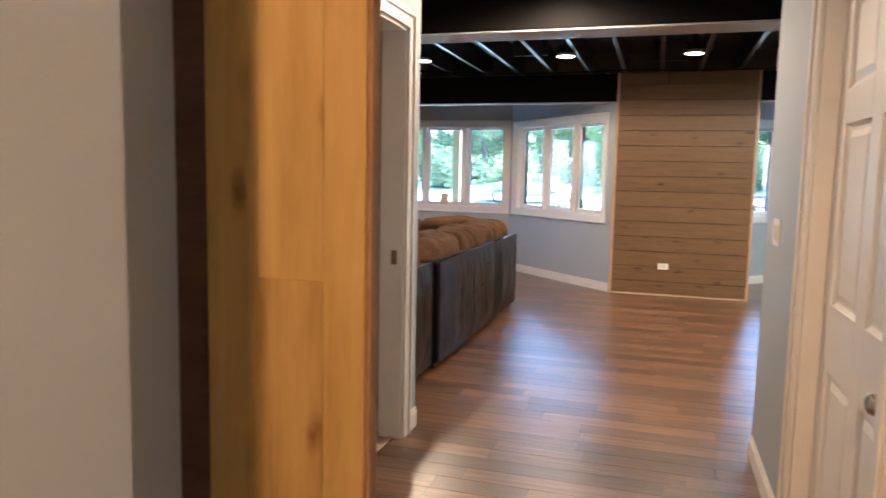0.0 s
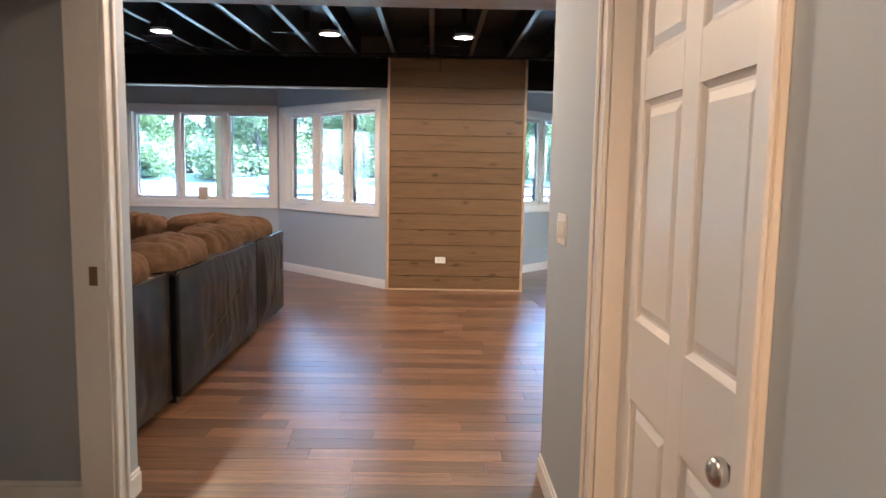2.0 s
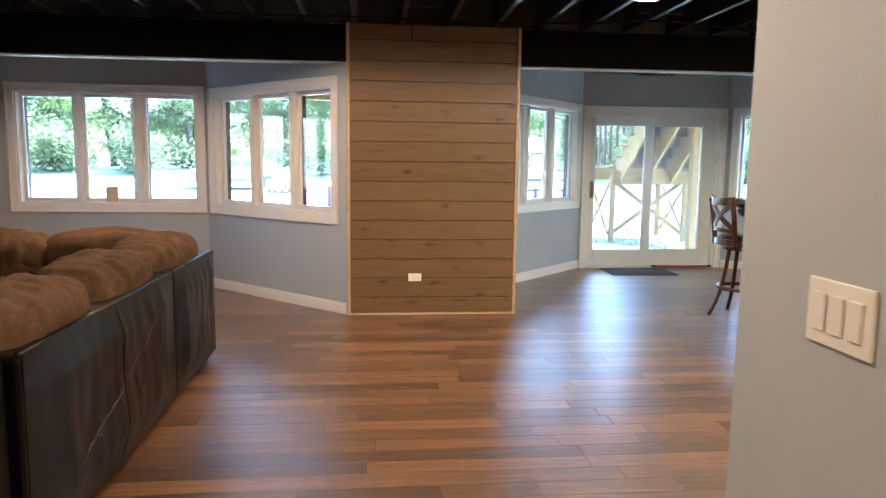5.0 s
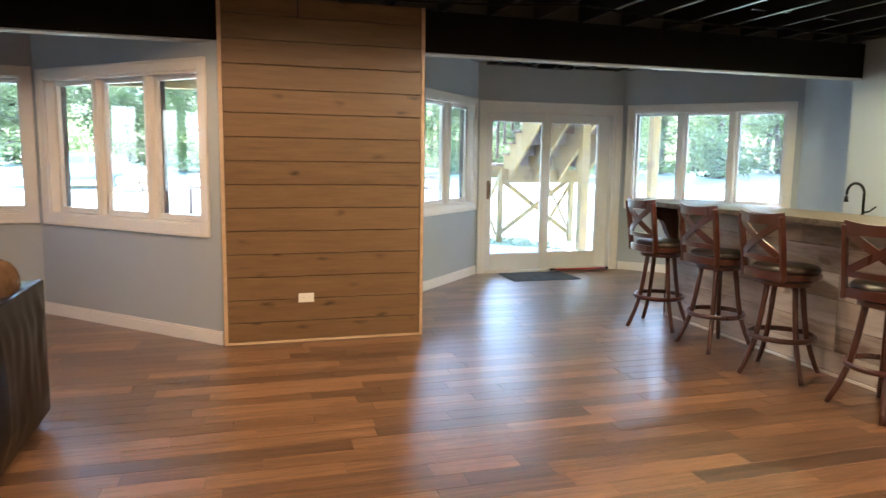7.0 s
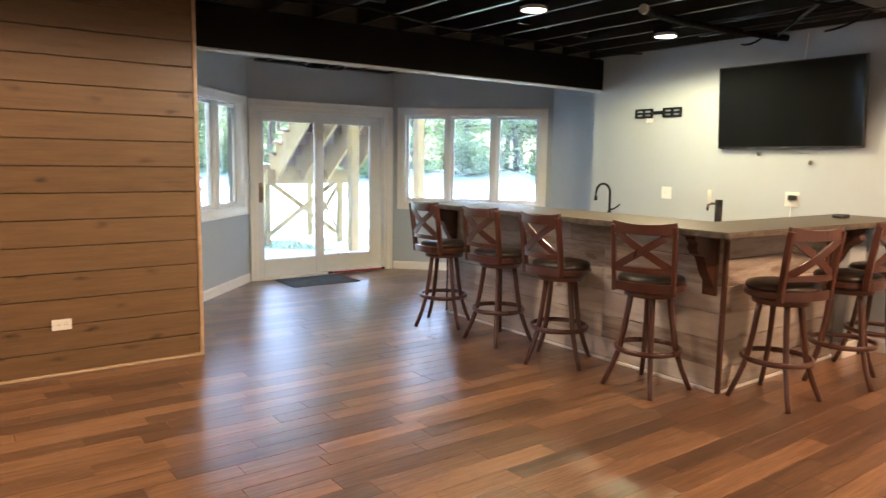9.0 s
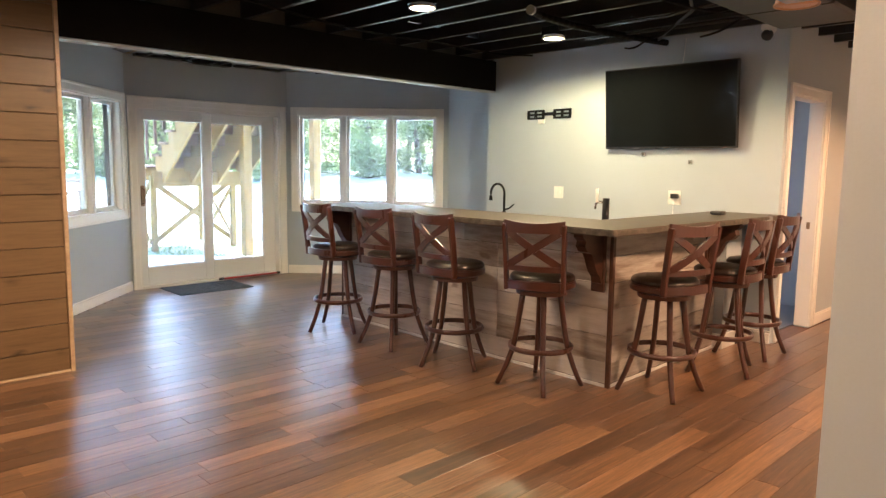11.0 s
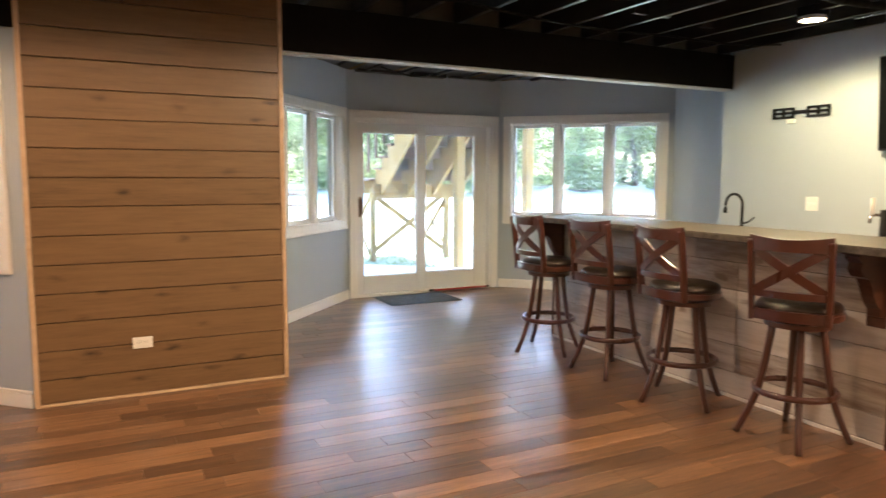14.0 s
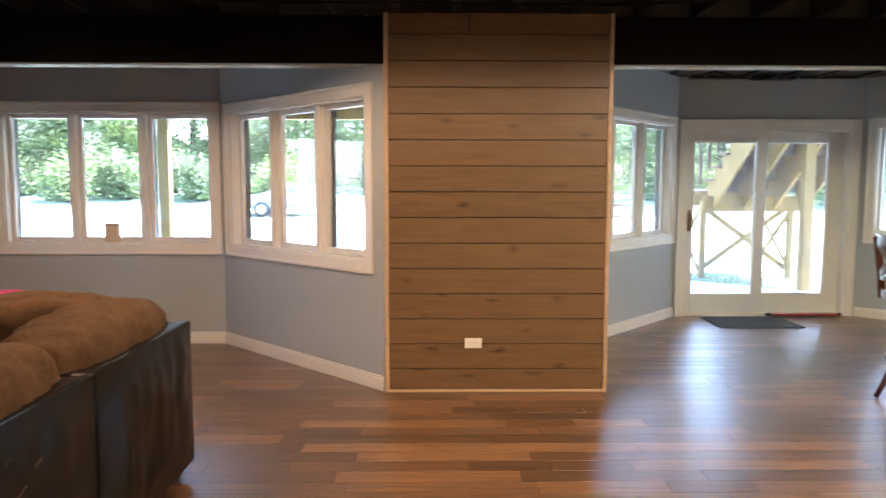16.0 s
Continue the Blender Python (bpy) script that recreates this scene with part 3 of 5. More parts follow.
def six_panel(par, w, h=2.02, t=0.035):
    """A moulded six-panel leaf: x along its width, y through it."""
    st, mid = 0.115, 0.10
    rows = [(0.22, 0.72), (0.94, 1.52), (1.63, 1.90)]
    cols = [(st, (w - mid) / 2), ((w + mid) / 2, w - st)]
    bm = bmesh.new()
    for x0, x1 in ((0, st), ((w - mid) / 2, (w + mid) / 2), (w - st, w)):
        box(bm, (x0, 0, 0), (x1, t, h), 0.002)
    zs = [0.0] + [z for r in rows for z in r] + [h]
    for z0, z1 in zip(zs[::2], zs[1::2]):
        for x0, x1 in cols:
            box(bm, (x0, 0, z0), (x1, t, z1))
    leaf = part("leaf", bm, DOORP, par)
    for z0, z1 in rows:
        for x0, x1 in cols:
            bm = bmesh.new()
            rings = []
            for side in (0, 1):
                f = (lambda d: d) if side == 0 else (lambda d: t - d)
                for ins, d in ((-0.001, 0.003), (0.014, 0.013), (0.022, 0.013), (0.045, 0.004)):
                    y = f(d)
                    rings.append([bm.verts.new((xx, y, zz)) for xx, zz in ((x0 + ins, z0 + ins), (x1 - ins, z0 + ins), (x1 - ins, z1 - ins), (x0 + ins, z1 - ins))])
                grp = rings[-4:]
                for a, b in zip(grp, grp[1:]):
                    for i in range(4):
                        bm.faces.new((a[i], a[(i + 1) % 4], b[(i + 1) % 4], b[i]))
                bm.faces.new(grp[-1])
            part("panel", bm, DOORP, leaf)
    return leaf


def lining(par, a, b, th, hi=2.04, material=TRIM):
    bm = bmesh.new()
    box(bm, (a, -0.001, 0.001), (a + 0.016, th + 0.001, hi))
    box(bm, (b - 0.016, -0.001, 0.001), (b, th + 0.001, hi))
    box(bm, (a + 0.016, -0.001, hi - 0.016), (b - 0.016, th + 0.001, hi))
    part("jamb", bm, material, par)


# right hall door, shut, set deep in its frame
m, _ = basis((HX1, 3.965), (HX1, -1.6))
d2 = thing("door_2", "closed white six-panel door in a white frame", "door", m, kind="structure")
casing(d2, 0.965, 1.895, 0.0, 2.04, 0.075, False)
lining(d2, 0.965, 1.895, 0.12)
part("stop", B((0.981, 0.094, 0.002), (0.993, 0.108, 2.02)), TRIM, d2)
leaf = six_panel(d2, 0.89)
leaf.matrix_basis = Matrix.Translation((0.985, 0.057, 0.006))
bm = bmesh.new()
cyl(bm, (1.805, 0.057, 0.83), (1.805, 0.049, 0.83), 0.032, n=20)
cyl(bm, (1.805, 0.051, 0.83), (1.805, 0.020, 0.83), 0.011, n=14)
bmesh.ops.create_uvsphere(bm, u_segments=20, v_segments=12, radius=0.027, matrix=Matrix.Translation((1.805, 0.005, 0.83)) @ Matrix.Diagonal((1, 0.75, 1, 1)))
part("door_knob", bm, CHROME, d2, "brushed nickel knob", True)

# left hall doorway with its open leaf
m, _ = basis((HX0, -1.6), (HX0, 3.78))
d3 = thing("door_3", "open white six-panel door folded back beside its white frame", "door", m, kind="structure")
casing(d3, 4.38, 5.18, 0.0, 2.04, 0.075, False)
lining(d3, 4.38, 5.18, 0.12)
part("strike_plate", B((5.160, 0.030, 0.895), (5.1635, 0.060, 0.965)), BRASS, d3, "dark metal strike plate")
leaf = six_panel(d3, 0.76)
leaf.matrix_basis = Matrix.Translation((4.365, -0.03, 0.008)) @ Matrix.Rotation(radians(180 + 8), 4, "Z")

# bathroom doorway
m, _ = basis((TVX + 0.14, 5.80), (9.2, 5.80))
d4 = thing("door_4", "open doorway in a white frame", "doorway", m, kind="structure")
casing(d4, 0.01, 0.79, 0.0, 2.04, 0.082, False)
lining(d4, 0.01, 0.79, 0.12)
part("strike_plate", B((0.7705, 0.045, 0.90), (0.774, 0.075, 0.96)), BRASS, d4, "metal strike plate")

# the shiplap chase between the bays
col = thing("column", "tan shiplap-clad chase with pale edge trim", "column", kind="structure")
part("core", B((-0.165, 8.772, -0.01), (1.325, 9.35, 2.552)), TREADW, col)
for x0, x1 in ((-0.184, -0.156), (1.316, 1.344)):
    part("edge_trim", B((x0, 8.742, 0.0), (x1, 8.80, 2.555), 0.003), EDGEW, col, "pale corner trim")
part("base_trim", B((-0.156, 8.744, 0.0), (1.316, 8.770, 0.018), 0.003), EDGEW, col, "pale base strip")

# ---- ceiling lamps ----
for x, y, z, watts, tint in LAMPS:
    lp = thing("ceiling_light", "round flush ceiling light, lit warm white, below black joists", "ceiling light", Matrix.Translation((x, y, z)), "ceiling lights")
    bm = bmesh.new()
    cyl(bm, (0, 0, 0.018), (0, 0, 0.032), 0.088, 0.080, 32)
    tube(bm, [(0.088 * math.cos(a * math.pi / 16), 0.088 * math.sin(a * math.pi / 16), 0.010) for a in range(32)], 0.009, n=6, closed=True)
    part("rim", bm, PLASTW, lp, smooth=True)
    part("diffuser", cyl(bmesh.new(), (0, 0, 0.006), (0, 0, 0.018), 0.070, 0.080, 32), LAMPON, lp, "glowing white diffuser")
    part("junction_box", B((-0.075, -0.075, 0.033), (0.075, 0.075, 0.10), 0.004), BLACKM, lp)
    part("stem", B((-0.02, -0.02, 0.10), (0.02, 0.02, 2.802 - z)), BLACKC, lp)
    data = bpy.data.lights.new("lamp", "SPOT")
    data.spot_size, data.spot_blend = radians(172), 0.30
    data.shadow_soft_size, data.energy, data.color = 0.085, watts * 2.0, tint
    lo = new("lamp", data)
    lo.parent = lp
    lo.matrix_basis = Matrix.Translation((0, 0, -0.062))

# cables and bracing under the joists
for pts in (((-4.8, 8.3), (-2.5, 8.1), (0.0, 8.45), (2.4, 8.2), (4.4, 8.4), (5.7, 8.1)), ((3.4, 5.6), (4.2, 6.1), (5.0, 5.8), (5.72, 6.6)),
            ((4.4, 5.3), (4.9, 6.3), (5.5, 6.9), (5.73, 7.3))):
    sm = []
    for (xa, ya), (xb, yb) in zip(pts, pts[1:]):
        for k in range(6):
            f = k / 6
            sm.append((xa + (xb - xa) * f, ya + (yb - ya) * f, 2.545 - 0.04 * math.sin(math.pi * f)))
    tagged(part("ceiling_cable", tube(bmesh.new(), sm, 0.009, n=6), BLACKB, smooth=True), "black-painted cable sagging under the joists", "cable")
# black flexible duct looping towards the television wall, with a pale open collar
fx = thing("flexible_duct", "black-painted flexible duct with a pale open collar under the joists", "duct")
FLEX = [(3.90, 6.91, 2.532), (4.06, 6.96, 2.53), (4.51, 6.98, 2.525), (5.00, 6.92, 2.522), (5.47, 6.86, 2.525), (5.73, 6.83, 2.532)]
fine = []
for p, q in zip(FLEX, FLEX[1:]):
    fine += [Vector(p).lerp(Vector(q), k / 12) for k in range(12)]
part("hose", tube(bmesh.new(), fine, [0.025 + 0.003 * (k % 2) for k in range(len(fine))], n=12), BLACKB, fx, smooth=False)
part("collar", tube(bmesh.new(), [(3.875, 6.902, 2.532), (3.905, 6.912, 2.532)], 0.034, n=16), EDGEG, fx, "pale bare end collar")
for pts in ([(3.9, 5.75, 2.54), (4.6, 6.05, 2.52), (5.2, 6.55, 2.53), (5.72, 6.95, 2.54)], [(4.5, 5.7, 2.545), (4.7, 6.3, 2.53), (4.75, 7.0, 2.545)], [(5.2, 5.85, 2.545), (5.1, 6.5, 2.525), (5.15, 7.3, 2.545)]):
    tagged(part("ceiling_cable", tube(bmesh.new(), pts, 0.012, n=6), BLACKC, smooth=True), "black-painted cable sagging under the joists", "cable")
bm = bmesh.new()
tube(bm, [(2.95, 11.1, 2.575), (3.2, 11.2, 2.53), (3.42, 11.2, 2.50), (3.6, 11.25, 2.515), (3.75, 11.35, 2.57)], 0.009, n=6)
tagged(part("hanging_cable", bm, PLASTB, smooth=True), "loose black cable hanging from the bay ceiling", "cable")
tagged(part("round_duct", cyl(bmesh.new(), (2.6, 4.62, 2.42), (8.09, 4.62, 2.42), 0.13, n=24), BLACKC, smooth=True), "black-painted round duct under the joists", "duct")
dct = thing("flat_duct", "wide dark-painted flat duct with seams hung below the joists", "duct")
part("body", B((2.88, 5.10, 2.402), (5.08, 5.64, 2.60), 0.035, seg=3), DUCTP, dct)
for x in (3.58, 4.43):
    part("seam", B((x - 0.012, 5.094, 2.396), (x + 0.012, 5.646, 2.606), 0.006), DUCTP, dct)
# round ceiling-lamp rim, its orange lamplight painted as a coppery colour
bm = bmesh.new()
cyl(bm, (4.13, 5.2, 2.355), (4.13, 5.2, 2.401), 0.115, 0.108, 32)
tube(bm, [(4.13 + 0.115 * math.cos(a * math.pi / 16), 5.2 + 0.115 * math.sin(a * math.pi / 16), 2.355) for a in range(32)], 0.008, n=6, closed=True)
part("round_vent", bm, LAMPLIT, dct, "round lamp rim with orange lamplight painted in", True)

# ---- pine post by the stairs ----
post = thing("pine_post", "knotty finger-jointed pine post, varnished golden", "post")
strips = [(-0.243, -0.165), (-0.165, -0.070), (-0.070, -0.012)]
rr = random.Random(4)
for x0, x1 in strips:
    z = 0.0
    while z < 2.75:
        h = min(rr.choice((0.5, 0.75, 0.95, 1.2)), 2.8 - z)
        bm = B((-h / 2, -0.0125, -(x1 - x0) / 2 + 0.0003), (h / 2, 0.0125, (x1 - x0) / 2 - 0.0003), 0.0008)
        part("stave", bm, PINE, post, at=Matrix.Translation(((x0 + x1) / 2, 1.1725, z + h / 2)) @ Matrix.Rotation(radians(-90), 4, "Y"))
        z += h
# side edge of the post, its shade painted as darker wood
part("end_cap", B((-0.0118, 1.161, 0.0), (-0.004, 1.186, 2.8), 0.002), PINEDARK, post, "pine edge with its shade painted in brown")
# dark brown strip added to stand for the shadow beside the post
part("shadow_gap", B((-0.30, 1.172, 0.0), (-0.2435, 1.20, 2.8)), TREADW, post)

# ---- switches and outlets ----


def plate(name, m, w, h, label, category, kind_of):
    t = thing(name, label, category, m)
    part("plate", B((-w / 2, -0.007, -h / 2), (w / 2, 0.0, h / 2), 0.003, seg=2), PLASTW, t)
    if kind_of == "rocker":
        for k in (-1, 0, 1):
            part("rocker", B((k * 0.046 - 0.016, -0.012, -0.034), (k * 0.046 + 0.016, -0.0065, 0.034), 0.003), PLASTW, t)
    elif kind_of == "toggle":
        for k in (-1, 1):
            part("switch_toggle", B((k * 0.023 - 0.005, -0.016, -0.012), (k * 0.023 + 0.005, -0.0065, 0.012), 0.002), PLASTW, t)
    else:
        for k in (-1, 1):
            bm = B((k * 0.021 - 0.016, -0.010, -0.014), (k * 0.021 + 0.016, -0.0065, 0.014), 0.004)
            so = part("socket", bm, PLASTW, t)
            bm = bmesh.new()
            for q in (-1, 1):
                box(bm, (k * 0.021 + q * 0.006 - 0.0012, -0.0106, -0.004), (k * 0.021 + q * 0.006 + 0.0012, -0.0098, 0.006))
            part("slot", bm, PLASTB, so)
    return t


plate("light_switch", basis((HX1, 4.0), (HX1, -1.6))[0] @ Matrix.Translation((0.362, 0, 1.125)), 0.165, 0.115, "white triple rocker light switch on the hall wall", "light switch", "rocker")
plate("wall_outlet", Matrix.Translation((0.42, 8.748, 0.345)), 0.118, 0.072, "white outlet set sideways in the shiplap column", "outlet", "socket")
mt = basis((TVX, 8.96), (TVX, 5.82))[0]
plate("wall_switch", mt @ Matrix.Translation((8.96 - 7.97, 0, 1.17)), 0.115, 0.12, "white double toggle switch on the wall behind the bar", "light switch", "toggle")
ch = plate("wall_outlet", mt @ Matrix.Translation((8.96 - 6.70, 0, 1.17)), 0.12, 0.125, "white outlet with a plugged-in black adapter", "outlet", "toggle")
part("adapter", B((-0.02, -0.045, -0.005), (0.05, -0.0165, 0.035), 0.004), PLASTB, ch, "black plug adapter")
part("cord", tube(bmesh.new(), [(0.0, -0.03, 0.0), (0.01, -0.035, -0.06), (0.0, -0.02, -0.16), (-0.01, -0.015, -0.26)], 0.003, n=6), PLASTW, ch, "thin white cord")

# ---- television wall ----
tv = thing("television", "large black flat-screen television tilted forward on the wall", "television", mt @ Matrix.Translation((8.96 - 6.77, -0.075, 1.967)) @ Matrix.Rotation(radians(4.5), 4, "X"))
part("body", B((-0.628, -0.018, -0.362), (0.628, 0.019, 0.362), 0.006), PLASTB, tv)
part("screen", B((-0.616, -0.0205, -0.345), (0.616, -0.0175, 0.352)), SCREEN, tv, "dark glossy screen")
part("wall_bracket", B((-0.25, 0.018, -0.16), (0.25, 0.055, 0.16), 0.004), BLACKM, tv)
part("badge", B((-0.03, -0.0225, -0.357), (0.03, -0.0185, -0.350)), CHROME, tv)
for x in (-0.30, 0.55):
    part("edge_clip", B((x - 0.035, -0.0225, -0.360), (x + 0.035, -0.0185, -0.353)), CHROME, tv)
part("cable", tube(bmesh.new(), [(0.10, 0.045, 0.30), (0.10, 0.095, 0.45), (0.11, 0.105, 0.58)], 0.004, n=6), PLASTW, tv, "white cable rising to the ceiling")
for y, z in ((7.02, 1.555), (6.56, 1.485)):
    hk = thing("cable_clip", "small grey cable clip on the wall", "clip", mt @ Matrix.Translation((8.96 - y, 0, z)))
    part("clip", B((-0.02, -0.025, -0.018), (0.02, 0.0, 0.018), 0.005), CHROME, hk)
    part("screw", cyl(bmesh.new(), (0, -0.030, 0), (0, -0.024, 0), 0.006, n=10), BLACKM, hk)
br = thing("tv_bracket", "empty black television wall bracket", "bracket", mt @ Matrix.Translation((8.96 - 8.12, 0, 1.965)))
for x0, x1 in ((-0.275, -0.06), (0.06, 0.275)):
    bm = bmesh.new()
    for z0, z1 in ((0.028, 0.048), (-0.010, 0.010), (-0.048, -0.028)):
        box(bm, (x0, -0.02, z0), (x1, -0.001, z1), 0.002)
    for x in (x0, (x0 + x1) / 2 - 0.012, x1 - 0.024):
        box(bm, (x, -0.019, -0.028), (x + 0.024, -0.002, 0.028))
    part("rail", bm, BLACKM, br)
part("cross_bar", B((-0.062, -0.016, -0.012), (0.062, -0.002, 0.020), 0.002), BLACKM, br)
part("level", B((-0.13, -0.022, -0.092), (-0.05, -0.002, -0.052), 0.003), PLASTW, br, "small pale spirit level")
cm = thing("security_camera", "small white dome camera at the ceiling corner", "camera", Matrix.Translation((5.70, 5.95, 2.50)))
part("mount", cyl(bmesh.new(), (0.05, 0, 0.045), (-0.055, 0, 0.045), 0.042, n=20), PLASTW, cm, smooth=False)
bm = bmesh.new()
bmesh.ops.create_uvsphere(bm, u_segments=20, v_segments=12, radius=0.045, matrix=Matrix.Translation((-0.03, 0, -0.012)))
part("dome", bm, PLASTB, cm, "black dome lens", True)

# ---- bar ----
BX, BY, BZ = 3.745, 6.07, 1.07
bar = thing("bar", "L-shaped bar clad in weathered grey shiplap with dark corner trim", "bar", Matrix.Translation((0, 0, 0)))
part("front_core", B((BX + 0.014, BY + 0.014, 0.0), (BX + 0.13, 8.95, 1.028)), TREADW, bar)
part("side_core", B((BX + 0.13, BY + 0.014, 0.0), (5.28, BY + 0.13, 1.028)), TREADW, bar)
bm = bmesh.new()
box(bm, (BX - 0.012, BY - 0.012, 0.0), (BX - 0.004, BY + 0.016, 1.03), 0.002)
box(bm, (BX - 0.004, BY - 0.012, 0.0), (BX + 0.016, BY - 0.004, 1.03), 0.002)
part("corner_trim", bm, CORBELW, bar, "dark brown corner angle")
part("front_base_strip", B((BX - 0.010, BY + 0.017, 0.0), (BX, 8.95, 0.022), 0.002), TRIM, bar, "thin white base strip")
part("side_base_strip", B((BX + 0.017, BY - 0.010, 0.0), (5.28, BY, 0.022), 0.002), TRIM, bar, "thin white base strip")
part("far_end_panel", B((BX, 8.951, 0.0), (BX + 0.16, 8.975, 1.028), 0.002), CORBELW, bar, "dark stained end board")
pil = part("end_post", B((5.285, 6.0, 0.0), (5.56, 6.30, 1.028), 0.003), PAINT, bar, "grey painted end post")
part("post_base", B((5.272, 5.987, 0.001), (5.573, 6.313, 0.12), 0.004), TRIM, pil)
top = bmesh.new()
out = [(3.40, 5.86), (5.74, 5.74), (5.74, 6.34), (4.06, 6.36), (4.06, 8.99), (3.40, 8.99)]
bv = [top.verts.new((x, y, 1.03)) for x, y in out]
tf = top.faces.new(bv)
ex = bmesh.ops.extrude_face_region(top, geom=[tf])
bmesh.ops.translate(top, verts=[v for v in ex["geom"] if isinstance(v, bmesh.types.BMVert)], vec=(0, 0, 0.04))
bmesh.ops.bevel(top, geom=[e for e in top.edges], offset=0.006, segments=2, affect="EDGES")
tagged(part("countertop", top, STONE), "grey-brown granite bar top with rounded edges", "countertop")


def corbel(m):
    c = thing("corbel", "dark brown scrolled wooden corbel under the bar top", "corbel", m, "corbels")
    prof = [(0, 0), (-0.25, 0), (-0.25, -0.03), (-0.215, -0.055), (-0.225, -0.09), (-0.195, -0.125), (-0.15, -0.14), (-0.125, -0.175), (-0.10, -0.23),
            (-0.075, -0.27), (-0.045, -0.30), (-0.03, -0.34), (0, -0.36)]
    bm = bmesh.new()
    a = [bm.verts.new((x, -0.035, z)) for x, z in prof]
    b = [bm.verts.new((x, 0.035, z)) for x, z in prof]
    bm.faces.new(a)
    bm.faces.new(b[::-1])
    for i in range(len(prof)):
        j = (i + 1) % len(prof)
        bm.faces.new((a[i], b[i], b[j], a[j]))
    part("scroll", bm, CORBELW, c)
    part("back_plate", B((-0.018, -0.05, -0.40), (0.0, 0.05, 0.0), 0.003), CORBELW, c)
    part("cap", B((-0.27, -0.045, -0.012), (0.0, 0.045, 0.0), 0.002), CORBELW, c)
    return c


c0 = corbel(pose(BX - 0.002, 6.165, 1.029))
copy_thing(c0, pose(BX - 0.002, 8.86, 1.029))
copy_thing(c0, pose(5.10, BY - 0.002, 1.029, 0, 0, 90))
tagged(part("black_puck", B((5.25, 6.05, 1.071), (5.35, 6.14, 1.10), 0.012, seg=2), PLASTB), "small black device resting on the bar top", "device")

# work counter behind the bar
ct = thing("back_counter", "grey base cabinet run behind the bar", "cabinet")
part("body", B((5.12, 6.75, 0.0), (TVX - 0.002, 8.93, 0.875), 0.004), CABINET, ct)
for i in range(4):
    d = part("cabinet_door", B((5.100, 6.78 + i * 0.535, 0.10), (5.119, 7.29 + i * 0.535, 0.86), 0.004), CABINET, ct)
    part("handle", tube(bmesh.new(), [(5.099, 6.84 + i * 0.535, 0.70), (5.075, 6.84 + i * 0.535, 0.70), (5.075, 6.84 + i * 0.535, 0.82), (5.099, 6.84 + i * 0.535, 0.82)], 0.005, n=6), BLACKM, d)
tagged(part("back_countertop", B((5.08, 6.73, 0.877), (TVX - 0.002, 8.95, 0.915), 0.006), STONE), "grey granite worktop along the wall", "countertop")
ct2 = thing("tap_counter", "lower work shelf inside the bar", "shelf")
part("shelf", B((3.90, 6.37, 0.875), (5.07, 6.70, 0.905), 0.004), STONE, ct2)
part("support", B((3.93, 6.40, 0.0), (5.05, 6.68, 0.874)), CABINET, ct2)
fa = thing("faucet", "black gooseneck kitchen faucet", "faucet", pose(5.28, 8.30, 0.915))
part("base", cyl(bmesh.new(), (0, 0, 0), (0, 0, 0.06), 0.026, 0.020, 20), BLACKM, fa, smooth=True)
arc = [(0, 0, 0.05), (0, 0, 0.24)] + [(-0.03 * (1 - math.cos(a)), 0.065 * (1 - math.cos(a)), 0.24 + 0.095 * math.sin(a)) for a in [k * math.pi / 10 for k in range(11)]] + [(-0.06, 0.13, 0.20)]
part("neck", tube(bmesh.new(), arc, 0.012, n=10), BLACKM, fa, smooth=True)
part("spray_head", cyl(bmesh.new(), (-0.06, 0.13, 0.215), (-0.06, 0.13, 0.165), 0.015, 0.019, 14), BLACKM, fa, smooth=True)
part("lever", tube(bmesh.new(), [(0, 0, 0.075), (0.02, -0.05, 0.09), (0.035, -0.10, 0.135)], [0.010, 0.008, 0.006], n=8), BLACKM, fa, smooth=True)
tp = thing("beer_tap", "black draught tower with a silver tap and white handle", "beer tap", pose(4.35, 6.52, 0.905))
part("tower", cyl(bmesh.new(), (0, 0, 0), (0, 0, 0.30), 0.026, n=24), BLACKM, tp, smooth=True)
part("base_ring", cyl(bmesh.new(), (0, 0, 0), (0, 0, 0.015), 0.045, n=24), BLACKM, tp, smooth=True)
bm = tube(bmesh.new(), [(0, 0, 0.27), (-0.035, 0.04, 0.27), (-0.05, 0.055, 0.26), (-0.052, 0.058, 0.22)], 0.009, n=8)
part("spout", bm, CHROME, tp, "silver spout", True)
part("tap_handle", cyl(bmesh.new(), (-0.045, 0.05, 0.27), (-0.045, 0.05, 0.37), 0.008, 0.012, 12), PLASTW, tp, "white tap handle", True)

# ---- bar stools ----


